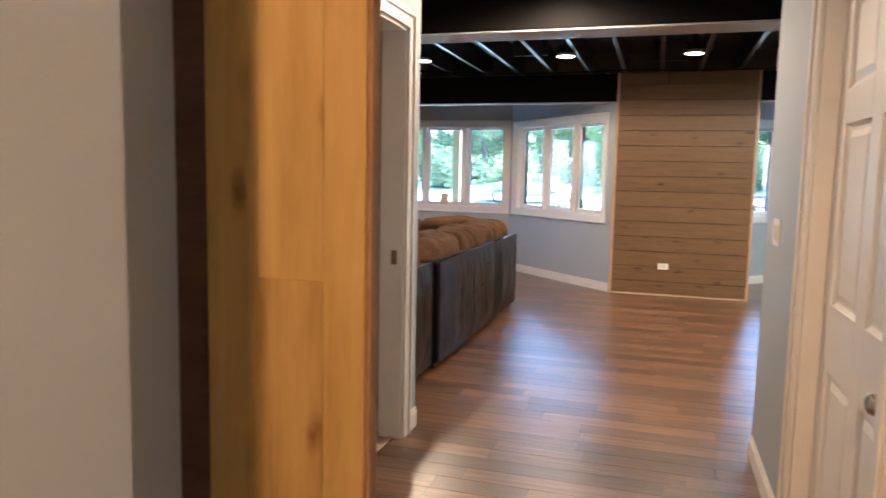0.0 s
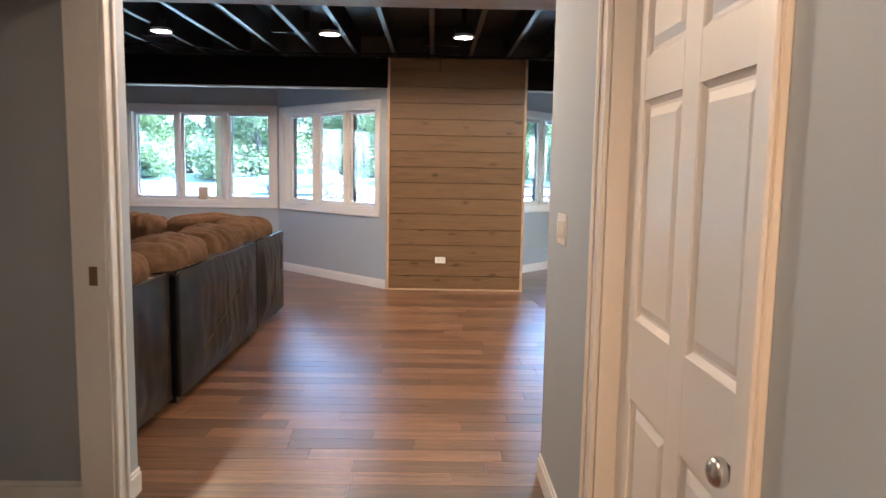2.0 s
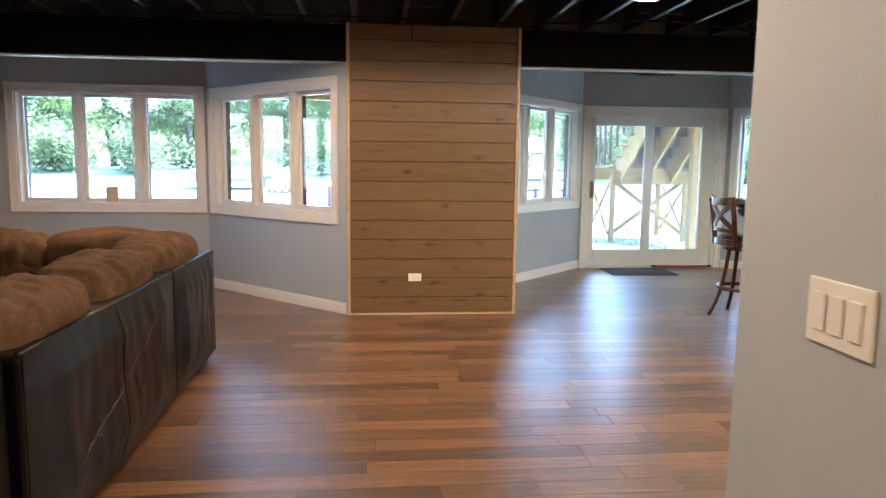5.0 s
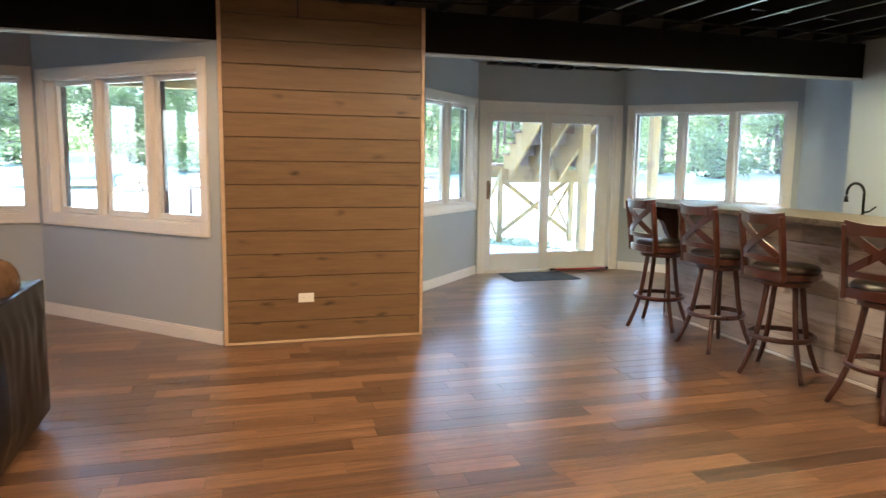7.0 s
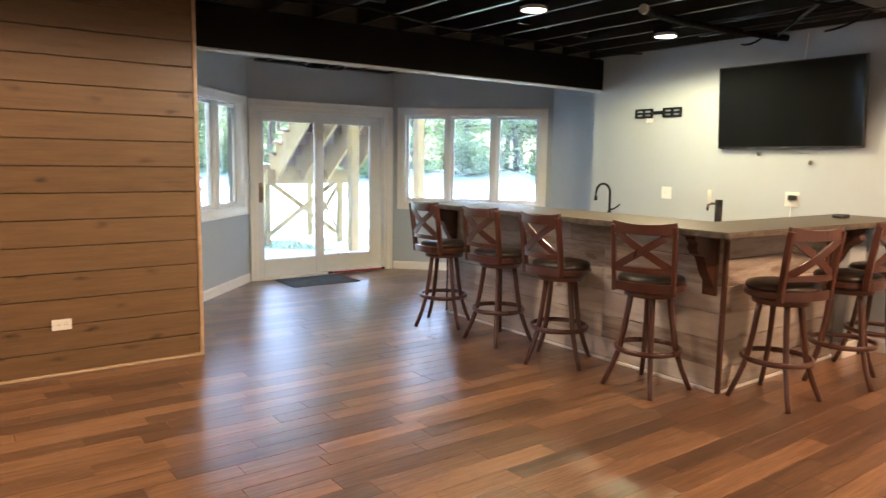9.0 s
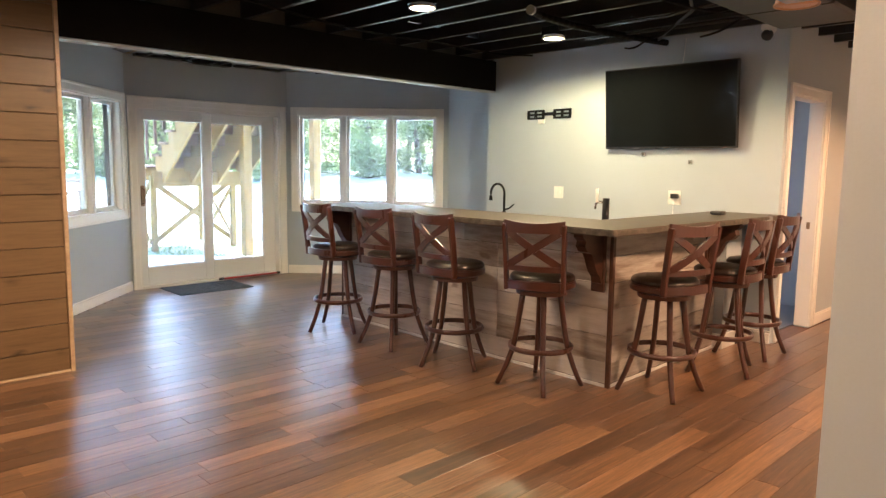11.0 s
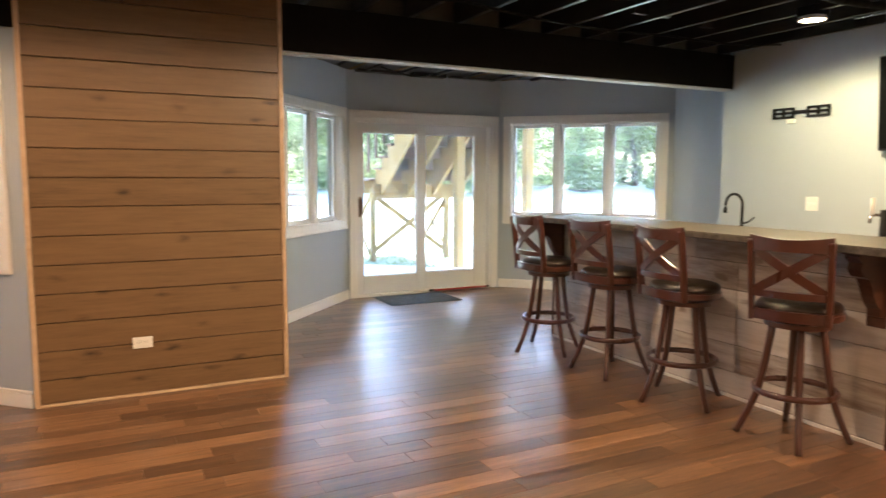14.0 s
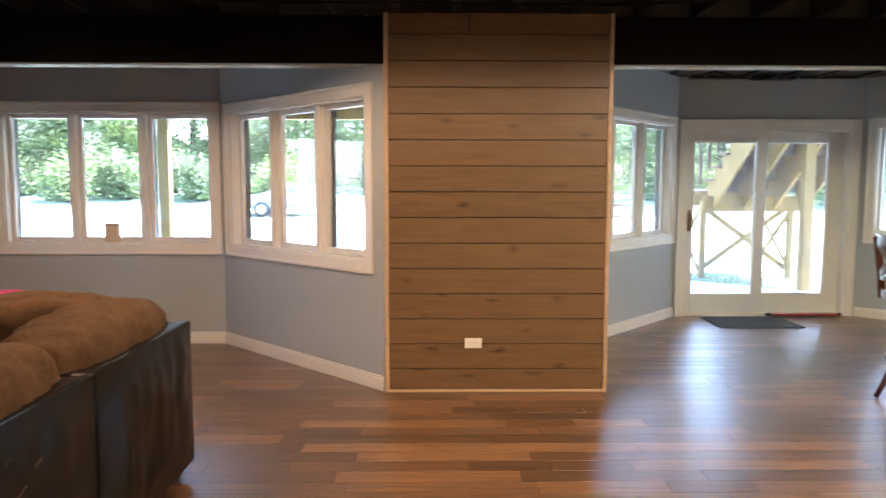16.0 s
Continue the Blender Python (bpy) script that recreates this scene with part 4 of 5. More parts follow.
def stool():
    """Faces +x; the base stands on the floor at the origin."""
    s = thing("bar_stool", "dark cherry swivel bar stool with crossed back and leather seat", "bar stool", group="stools round the bar")
    for k in range(4):
        a = radians(45 + 90 * k)
        pts, ws = [], []
        for f in (0, 0.15, 0.35, 0.6, 0.8, 0.92, 1.0):
            r = 0.118 + 0.088 * f + 0.072 * max(0, f - 0.5) ** 1.6 / 0.33
            pts.append((r * math.cos(a), r * math.sin(a), 0.635 * (1 - f)))
            ws.append(0.0200 - 0.003 * f)
        bm = tube(bmesh.new(), pts, ws, n=8, up=(math.sin(a), -math.cos(a), 0.01))
        part("leg", bm, CHERRY, s, smooth=True)
    ring = [(0.205 * math.cos(a), 0.205 * math.sin(a), 0.265) for a in [k * math.pi / 16 for k in range(32)]]
    part("foot_ring", tube(bmesh.new(), ring, 0.011, 0.018, closed=True, square=False, n=8), CHERRY, s, smooth=True)
    part("leg_plate", cyl(bmesh.new(), (0, 0, 0.615), (0, 0, 0.645), 0.165, 0.17, 36), CHERRY, s)
    part("swivel", cyl(bmesh.new(), (0, 0, 0.645), (0, 0, 0.662), 0.12, n=28), BLACKM, s)
    bm = cyl(bmesh.new(), (0, 0, 0.662), (0, 0, 0.705), 0.218, n=40)
    bmesh.ops.bevel(bm, geom=[e for e in bm.edges if len(e.link_faces) == 2 and e.calc_face_angle(0) > 1], offset=0.008, segments=2, affect="EDGES")
    part("seat_frame", bm, CHERRY, s, smooth=False)
    bm = bmesh.new()
    rows = []
    for r, z in ((0.203, 0.704), (0.212, 0.717), (0.209, 0.731), (0.196, 0.744), (0.158, 0.753), (0.09, 0.758), (0.03, 0.759)):
        rows.append([bm.verts.new((r * math.cos(k * math.pi / 18), r * math.sin(k * math.pi / 18), z)) for k in range(36)])
    for a, b in zip(rows, rows[1:]):
        for i in range(36):
            bm.faces.new((a[i], a[(i + 1) % 36], b[(i + 1) % 36], b[i]))
    bm.faces.new(rows[-1])
    bm.faces.new(rows[0][::-1])
    part("cushion", bm, SEATL, s, "black leather cushion", True)

    def bow(y):
        return -0.216 + 0.035 * (abs(y) / 0.18) ** 2

    def lean(z):
        return -0.055 * ((z - 0.68) / 0.42) ** 1.3 if z > 0.68 else 0.0
    for y in (-0.183, 0.183):
        pts = [(bow(y) + lean(z), y * (1 + 0.04 * (z - 0.68) / 0.4), z) for z in (0.655, 0.72, 0.80, 0.90, 1.0, 1.08)]
        bm = tube(bmesh.new(), pts, 0.026, 0.042, square=True, up=(1, 0, 0.0))
        bmesh.ops.bevel(bm, geom=[e for e in bm.edges], offset=0.004, segments=1, affect="EDGES")
        part("back_post", bm, CHERRY, s)

    def rail(name, z, h, over=0.0, crown=0.0):
        n = 10
        bm = bmesh.new()
        rg = []
        for i in range(n + 1):
            y = (-0.175 - over) + (0.35 + 2 * over) * i / n
            x = bow(y) + lean(z)
            c = crown * (abs(y) / 0.19) ** 2
            rg.append([bm.verts.new((x + dx, y, z + dz)) for dx, dz in ((-0.011, -h / 2), (0.011, -h / 2), (0.011, h / 2 + c), (-0.011, h / 2 + c))])
        for a, b in zip(rg, rg[1:]):
            for j in range(4):
                bm.faces.new((a[j], a[(j + 1) % 4], b[(j + 1) % 4], b[j]))
        bm.faces.new(rg[0][::-1])
        bm.faces.new(rg[-1])
        part(name, bm, CHERRY, s)
    rail("top_rail", 1.055, 0.062, 0.02, 0.018)
    rail("lower_rail", 0.80, 0.035)
    rail("seat_band", 0.69, 0.055)
    for sg in (1, -1):
        pts = []
        for i in range(9):
            f = i / 8
            y = sg * (-0.165 + 0.33 * f)
            z = 0.815 + 0.215 * f
            pts.append((bow(y) + lean(z) + 0.004 * sg, y, z))
        part("cross_slat", tube(bmesh.new(), pts, 0.046, 0.014, square=True, up=(1, 0, 0)), CHERRY, s)
    return s


ST = [(3.42, 8.58, 0, 38), (3.45, 7.87, 3, 0), (3.43, 7.17, -2, 32), (3.475, 6.42, 22, -2), (3.965, 5.82, 72, 0), (4.74, 5.77, 92, 20), (5.35, 5.80, 90, 0)]
s0 = stool()
stools = [s0]
for k, (x, y, face, spin) in enumerate(ST):
    if k:
        stools.append(copy_thing(s0, Matrix()))
for s, (x, y, face, spin) in zip(stools, ST):
    s.matrix_basis = pose(x, y, 0.001, 0, 0, face)
    for ch in s.children:
        if ch.name.split(".")[0] == "leg":
            ch.matrix_basis = Matrix.Rotation(radians(spin - face), 4, "Z")

# ---- sectional sofa ----


def panel_y(x, z, length, seed):
    """Depth of the slack leather at x along the back and z above the floor."""
    u, v = (x - 0.012) / (length - 0.024), (z - 0.06) / 0.70
    edge = min(1, max(0, 6 * min(u, 1 - u))) * min(1, max(0, 5 * min(v, 1 - v)))
    q = Vector((x * 3.2 + seed, z * 3.2, seed))
    drape = noise.noise(Vector((x * 9.0 + seed, z * 2.0 + x * 1.5, seed * 0.7)))
    return -0.030 * edge - 0.015 * edge * noise.noise(q) - 0.008 * edge * noise.noise(Vector((q.x * 3.4, q.y * 1.6, q.z))) - 0.007 * edge * (1 - v) * drape * 0.4


def sofa_section(at, length, label, arms=(), seat=True, cush=2, seed=1):
    """Back face along x at y = 0, facing -y; the seat lies towards +y."""
    s = thing("sofa_section", label, "sofa", at, "sectional sofa")
    bm = bmesh.new()
    nx, nz = 84, 32
    rng = []
    for j in range(nz + 1):
        z = 0.06 + 0.70 * j / nz
        row = []
        for i in range(nx + 1):
            x = 0.012 + (length - 0.024) * i / nx
            row.append(bm.verts.new((x, panel_y(x, z, length, seed), z)))
        rng.append(row)
    for a, b in zip(rng, rng[1:]):
        for i in range(nx):
            bm.faces.new((a[i], a[i + 1], b[i + 1], b[i]))
    part("back_panel", bm, LEATHER, s, "sagging black leather back", True)
    part("back_frame", B((0.0, 0.002, 0.055), (length, 0.16, 0.755), 0.018, seg=2), LEATHER, s)
    part("top_roll", tube(bmesh.new(), [(0.02, 0.02, 0.748), (length - 0.02, 0.02, 0.748)], 0.016, n=8), LEATHER, s, smooth=True)
    part("base", B((0.02, 0.17, 0.05), (length - 0.02, 0.92, 0.30), 0.02), LEATHER, s)
    for x in (0.06, length - 0.10):
        for y in (0.05, 0.82):
            part("foot", B((x, y, 0.0), (x + 0.05, y + 0.05, 0.056), 0.004), PLASTB, s)
    w = length / cush
    for i in range(cush):
        part("back_cushion", soft_box(bmesh.new(), (w * (i + 0.5), 0.243, 0.758), (w + 0.025, 0.40, 0.31), 0.68, 0.023, seed + i * 3.3, 110, 36, 5.5, 0.010), SUEDE, s, "puffy brown suede cushion")
        part("lower_cushion", soft_box(bmesh.new(), (w * (i + 0.5), 0.31, 0.60), (w + 0.01, 0.28, 0.36), 0.60, 0.014, seed + 7 + i, 64, 24, 5, 0.005), SUEDE, s)
        part("seat_cushion", soft_box(bmesh.new(), (w * (i + 0.5), 0.58, 0.39), (w - 0.006, 0.74, 0.22), 0.3, 0.014, seed + 3 + i), SUEDE, s)
    return s


BR = "black leather and brown suede sofa section with a worn sagging back"
worn = sofa_section(pose(-1.05, 4.80, 0, 0, 0, 90), 1.67, BR, cush=2, seed=2.0)
corner = sofa_section(pose(-1.05, 6.475, 0, 0, 0, 90), 0.98, "black leather and brown suede sofa corner section", cush=1, seed=5.0)
part("back_frame", B((0.85, 0.165, 0.055), (0.976, 0.955, 0.755), 0.018, seg=2), LEATHER, corner)
part("back_cushion", soft_box(bmesh.new(), (0.80, 0.62, 0.765), (0.38, 0.78, 0.31), 0.66, 0.019, 23.0, 110, 36, 5.5, 0.006), SUEDE, corner, "puffy brown suede cushion")
sofa_section(pose(-1.085, 3.93, 0, 0, 0, 90), 0.84, "black leather and brown suede sofa end section beside the doorway", cush=1, seed=9.0)
sofa_section(pose(-2.02, 7.47, 0, 0, 0, 180), 1.30, "black leather and brown suede sofa section below the windows", cush=2, seed=12.0)
sofa_section(pose(-3.33, 7.47, 0, 0, 0, 180), 0.75, "black leather and brown suede sofa end section below the windows", cush=1, seed=15.0)
WL, WS = 1.67, 2.0
part("stitched_seam", tube(bmesh.new(), [(0.80, panel_y(0.80, 0.08 + 0.032 * k, WL, WS) - 0.001, 0.08 + 0.032 * k) for k in range(22)], 0.0035, n=6), LEATHER, worn, smooth=True)
# start and end of each tear along the back and up it, and its widest half-width
TEARS = ((0.34, 0.245, 0.60, 0.345, 0.013), (0.58, 0.330, 0.80, 0.405, 0.010), (0.82, 0.415, 1.08, 0.500, 0.012), (1.06, 0.495, 1.20, 0.560, 0.014), (0.95, 0.385, 0.97, 0.300, 0.007),
         (1.02, 0.330, 1.08, 0.350, 0.006), (0.47, 0.300, 0.54, 0.275, 0.011), (1.10, 0.440, 1.20, 0.455, 0.006), (1.24, 0.600, 1.28, 0.612, 0.006), (1.12, 0.655, 1.15, 0.665, 0.004))
rq = random.Random(6)
for xa, za, xb, zb, wd in TEARS:
    bm = bmesh.new()
    n = 14
    rows = []
    for i in range(n + 1):
        f = i / n
        x, z = xa + (xb - xa) * f, za + (zb - za) * f + rq.uniform(-0.006, 0.006)
        w = wd * (0.25 + 0.75 * math.sin(math.pi * f)) * rq.uniform(0.45, 1.15)
        rows.append([bm.verts.new((x + dx, panel_y(x, z + dz, WL, WS) - lift, z + dz)) for dx, dz, lift in ((0.0, -w, 0.0005), (rq.uniform(-0.004, 0.004), 0.0, 0.0035), (0.0, w * rq.uniform(0.5, 1.0), 0.0005))])
    for r0, r1 in zip(rows, rows[1:]):
        for j in range(2):
            bm.faces.new((r0[j], r1[j], r1[j + 1], r0[j + 1]))
    bmesh.ops.solidify(bm, geom=bm.faces[:], thickness=0.0015)
    part("leather_tear", bm, TORN, worn, "ragged pale tear")


# ---- small things by the windows ----
cd = thing("candle_jar", "cream candle jar standing on the window sill", "candle", pose(-2.72, 10.302, Z0 + 0.0165))
bm = bmesh.new()
box(bm, (-0.06, -0.035, 0.0), (0.06, 0.035, 0.150), 0.012, seg=2)
part("jar", bm, CANDLE, cd, smooth=False)
part("lid", B((-0.058, -0.033, 0.1505), (0.058, 0.033, 0.168), 0.006), EDGEW, cd)
mat_ = thing("door_mat", "dark blue-grey ribbed door mat in front of the patio door", "mat", pose(3.46, 11.165, 0.001, 0, 0, -1))
part("mat_body", B((-0.43, -0.285, 0.0), (0.43, 0.285, 0.010), 0.003), RUG, mat_)
for k in range(23):
    part("rib", B((-0.42, -0.272 + k * 0.0242, 0.0095), (0.42, -0.260 + k * 0.0242, 0.0135), 0.001), RUG, mat_)
sb = thing("security_bar", "red bar lying in the sliding door's track", "security bar", basis(*W5)[0] @ Matrix.Translation((1.02, -0.026, 0.012)))
part("rod", cyl(bmesh.new(), (0.05, 0, 0.012), (0.80, 0, 0.012), 0.012, n=12), REDP, sb, smooth=True)
part("end_cap", cyl(bmesh.new(), (0.0, 0, 0.014), (0.06, 0, 0.014), 0.015, n=12), PLASTB, sb, "black end cap", True)
part("end_cap", cyl(bmesh.new(), (0.79, 0, 0.014), (0.83, 0, 0.014), 0.015, n=12), PLASTB, sb, "black end cap", True)
pk = part("soft_bag", soft_box(bmesh.new(), (0, 0, 0.335), (0.62, 0.30, 0.67), 0.5, 0.012, 3.0), PINKF, at=pose(-3.05, 9.05, 0.0, 0, 0, 10))
tagged(pk, "bright pink soft bag standing behind the sofa", "bag")

bl = thing("ceiling_light", "round white ceiling light in the bathroom", "ceiling light", pose(6.7, 6.9, 2.75))
part("diffuser", cyl(bmesh.new(), (0, 0, 0.0), (0, 0, 0.05), 0.12, 0.14, 28), LAMPON, bl)
bd = bpy.data.lights.new("lamp", "AREA")
bd.shape, bd.size, bd.energy, bd.color = "DISK", 0.2, 1.3, (0.80, 0.90, 1.0)
bo = new("lamp", bd)
bo.parent = bl
bo.matrix_basis = Matrix.Translation((0, 0, -0.004))

# toilet glimpsed through the bathroom door
to = thing("toilet", "white toilet glimpsed through the bathroom door", "toilet", pose(6.95, 7.2, 0.004))
part("tank", B((-0.22, 0.32, 0.36), (0.22, 0.52, 0.76), 0.03, seg=2), PLASTW, to)
part("tank_lid", B((-0.235, 0.305, 0.761), (0.235, 0.535, 0.80), 0.015, seg=2), PLASTW, to)
bm = bmesh.new()
rg = [[bm.verts.new((rx * math.cos(k * math.pi / 12), oy + ry * math.sin(k * math.pi / 12), z)) for k in range(24)]
      for rx, ry, oy, z in ((0.11, 0.22, 0.15, 0.0), (0.10, 0.20, 0.15, 0.15), (0.17, 0.25, 0.08, 0.32), (0.19, 0.27, 0.06, 0.39))]
for a, b in zip(rg, rg[1:]):
    for i in range(24):
        bm.faces.new((a[i], a[(i + 1) % 24], b[(i + 1) % 24], b[i]))
bm.faces.new(rg[-1])
bm.faces.new(rg[0][::-1])
part("bowl", bm, PLASTW, to, smooth=True)
part("seat", B((-0.19, -0.20, 0.392), (0.19, 0.30, 0.42), 0.014, seg=2), PLASTW, to)

# ---- outdoors ----


def ground_z(x, y):
    d = max(0.0, math.hypot(x - 1.5, y - 6) - 16)
    f = min(1.0, max(0.0, (d - 13) / 11))
    return -0.06 + 0.95 * f * f * (3 - 2 * f) + 0.05 * math.sin(x * 0.21) * math.sin(y * 0.17) * min(1, d / 8)


bm = bmesh.new()
xs = [-900, -300, -120] + [-70 + 4 * i for i in range(37)] + [120, 300, 900]
ys = [-900, -300, -100, -40] + [-20 + 4 * i for i in range(25)] + [110, 300, 900]
gv = [[bm.verts.new((x, y, ground_z(x, y) if not (-9 < x < 10 and -9 < y < 9) else -0.26)) for x in xs] for y in ys]
for r0, r1 in zip(gv, gv[1:]):
    for i in range(len(xs) - 1):
        bm.faces.new((r0[i], r0[i + 1], r1[i + 1], r1[i]))
tagged(part("ground", bm, LAWN, smooth=True), "sunlit pale dry lawn rising to the woods", "lawn", kind="structure")
bm = bmesh.new()
poly = ((0.6, 11.70), (7.2, 11.70), (7.2, 13.4), (5.3, 13.5), (4.1, 14.7), (0.6, 15.2))
lo = [bm.verts.new((x, y, -0.12)) for x, y in poly]
hi = [bm.verts.new((x, y, -0.03)) for x, y in poly]
bm.faces.new(hi)
for i in range(6):
    bm.faces.new((lo[i], lo[(i + 1) % 6], hi[(i + 1) % 6], hi[i]))
tagged(part("patio", bm, CONCRETE), "pale concrete patio slab outside the sliding door", "patio", kind="structure")
bm = bmesh.new()
rg = random.Random(11)
for k in range(9000):
    x, y = rg.uniform(1.5, 9.0), rg.uniform(13.5, 17.0)
    if y < max(13.55, 15.15 - max(0, x - 3.0) * 0.75) or y > 16.2 + 0.5 * math.sin(x * 2):
        continue
    h, a = rg.uniform(0.02, 0.05), rg.uniform(0, 6.28)
    z = ground_z(x, y)
    dx, dy = 0.012 * math.cos(a), 0.012 * math.sin(a)
    v = [bm.verts.new(p) for p in ((x - dx, y - dy, z), (x + dx, y + dy, z), (x + rg.uniform(-0.03, 0.03), y + rg.uniform(-0.03, 0.03), z + h))]
    bm.faces.new(v)
tagged(part("grass", bm, LEAFB), "green grass round the stair posts", "grass", kind="stuff")

# deck overhead with posts, and stairs down to a landing
dk = thing("deck", "treated lumber deck over the patio on tall posts", "deck")
for x in (-3.5, 0.9, 5.32, 6.6):
    part("post", B((-1.20, -0.07, -0.07), (1.20, 0.07, 0.07), 0.006), LUMBER, dk, at=pose(x, 13.62, 1.17, 0, -90, 0))
part("edge_beam", B((-6.7, -0.06, -0.13), (6.7, 0.06, 0.13), 0.005), LUMBER, dk, at=pose(0.4, 13.62, 2.44))
part("second_beam", B((-6.7, -0.05, -0.10), (6.7, 0.05, 0.10), 0.005), LUMBER, dk, at=pose(0.4, 12.3, 2.47))
for k in range(26):
    x = -6.2 + k * 0.5
    part("deck_joist", B((-2.4, -0.02, -0.10), (2.4, 0.02, 0.10)), LUMBER, dk, at=pose(x, 11.45, 2.671, 0, 0, 90))
part("deck_boards", B((-6.6, 9.0, 2.772), (7.2, 13.9, 2.807)), TREADW, dk)
stt = thing("deck_stairs", "yellow lumber stairs coming down from the deck to a braced landing", "stairs")
for x in (4.50, 4.97, 5.44, 5.90):
    bm = bmesh.new()
    n = 11
    dy, dz = 0.265, 0.185
    prof = []
    for i in range(n):
        prof += [(15.0 - i * dy, 1.32 + i * dz), (15.0 - i * dy, 1.32 + (i + 1) * dz)]
    prof += [(15.0 - n * dy, 1.32 + n * dz), (15.0 - n * dy, 1.02 + n * dz), (15.0 - 0.2, 1.05)]
    a = [bm.verts.new((x - 0.02, y, z)) for y, z in prof]
    b = [bm.verts.new((x + 0.02, y, z)) for y, z in prof]
    bm.faces.new(a)
    bm.faces.new(b[::-1])
    for i in range(len(prof)):
        j = (i + 1) % len(prof)
        bm.faces.new((a[i], b[i], b[j], a[j]))
    part("stringer", bm, LUMBER, stt)
for i in range(11):
    part("tread", B((4.42, 14.735 - i * 0.265, 1.506 + i * 0.185), (5.98, 15.01 - i * 0.265, 1.542 + i * 0.185), 0.004), TREADW, stt)
    part("riser", B((4.48, 15.002 - i * 0.265, 1.325 + i * 0.185), (5.92, 15.018 - i * 0.265, 1.503 + i * 0.185)), TREADW, stt)
part("landing_boards", B((4.35, 15.02, 1.32), (6.05, 16.5, 1.355), 0.003), TREADW, stt)
for y, z in ((14.79, 1.15), (16.42, 1.198)):
    part("landing_beam", B((-0.86, -0.02, -0.12), (0.86, 0.02, 0.12), 0.004), LUMBER, stt, at=pose(5.2, y, z))
for x in (4.46, 5.86):
    for y in (15.10, 16.35):
        part("landing_post", B((-0.62, -0.045, -0.045), (0.62, 0.045, 0.045), 0.004), LUMBER, stt, at=pose(x, y, 0.57, 0, -90, 0))
for y in (15.16,):
    for sg in (1, -1):
        part("brace", B((-0.86, -0.015, -0.04), (0.86, 0.015, 0.04), 0.003), LUMBER, stt, at=pose(5.16, y + 0.02 * sg, 0.60, 0, 36 * sg, 0))
for x in (4.42, 5.90):
    for sg in (1, -1):
        part("brace", B((-0.78, -0.015, -0.04), (0.78, 0.015, 0.04), 0.003), LUMBER, stt, at=pose(x + 0.02 * sg, 15.72, 0.60, 0, 40 * sg, 90))
for k in range(9):
    part("rail_post", B((4.30, 14.9 - k * 0.33, 1.45 + k * 0.23), (4.34, 14.94 - k * 0.33, 2.45 + k * 0.23)), TREADW, stt)
for k in range(5):
    part("rail_post", B((4.30, 15.2 + k * 0.3, 1.36), (4.34, 15.24 + k * 0.3, 2.36)), TREADW, stt)
part("handrail", tube(bmesh.new(), [(4.32, 16.5, 2.38), (4.32, 15.0, 2.40), (4.32, 12.2, 4.35)], 0.04, 0.07, square=True), TREADW, stt)
fn = thing("fence", "low wooden rail fence on the lawn", "fence")
for k in range(9):
    x = -1.2 + k * 0.85
    z = ground_z(x, 22.5)
    part("post", B((x - 0.05, 22.45, z - 0.1), (x + 0.05, 22.55, z + 0.75), 0.01), TREADW, fn)
for h in (0.35, 0.65):
    part("rail", B((-1.25, 22.47, 0.22 + h), (5.7, 22.53, 0.31 + h), 0.01), TREADW, fn)

# parked car and a heap of logs, far off
cz = ground_z(-6.2, 36)
car = thing("parked_car", "white car parked far across the lawn", "car", pose(-6.2, 36, cz, 0, 0, 8))
bm = bmesh.new()
prof = [(-2.2, 0.35), (-2.25, 0.75), (-2.1, 0.95), (-1.2, 1.02), (-0.55, 1.45), (0.9, 1.48), (1.7, 1.02), (2.2, 0.92), (2.25, 0.40)]
a = [bm.verts.new((x, -0.85, z)) for x, z in prof]
b = [bm.verts.new((x, 0.85, z)) for x, z in prof]
bm.faces.new(a)
bm.faces.new(b[::-1])
for i in range(len(prof)):
    j = (i + 1) % len(prof)
    bm.faces.new((a[i], b[i], b[j], a[j]))
bmesh.ops.bevel(bm, geom=bm.edges[:], offset=0.06, segments=2, affect="EDGES")
body = part("body", bm, CARP, car, smooth=True)
for x0, x1 in ((-0.85, 0.10), (0.20, 1.25)):
    part("side_window", B((x0, -0.862, 1.04), (x1, -0.845, 1.36), 0.02), CARG, car)
for x in (-1.4, 1.4):
    for y in (-0.80, 0.80):
        wh = part("wheel", cyl(bmesh.new(), (x, y - 0.1, 0.33), (x, y + 0.1, 0.33), 0.33, n=24), TYREM, car, smooth=True)
        part("rim", cyl(bmesh.new(), (x, y - 0.11, 0.33), (x, y + 0.11, 0.33), 0.2, n=16), CHROME, wh)
rw = random.Random(3)
lg = thing("log_heap", "heap of pale cut logs on the lawn", "log pile", pose(-3.7, 34, ground_z(-3.7, 34)))
for lay in range(4):
    for k in range(7 - lay):
        x = -0.9 + k * 0.27 + lay * 0.13
        part("log", cyl(bmesh.new(), (x, -0.5 + rw.uniform(-0.1, 0.1), 0.12 + lay * 0.2), (x, 0.5, 0.12 + lay * 0.2), 0.12, 0.11, 10), EDGEW, lg, smooth=True)


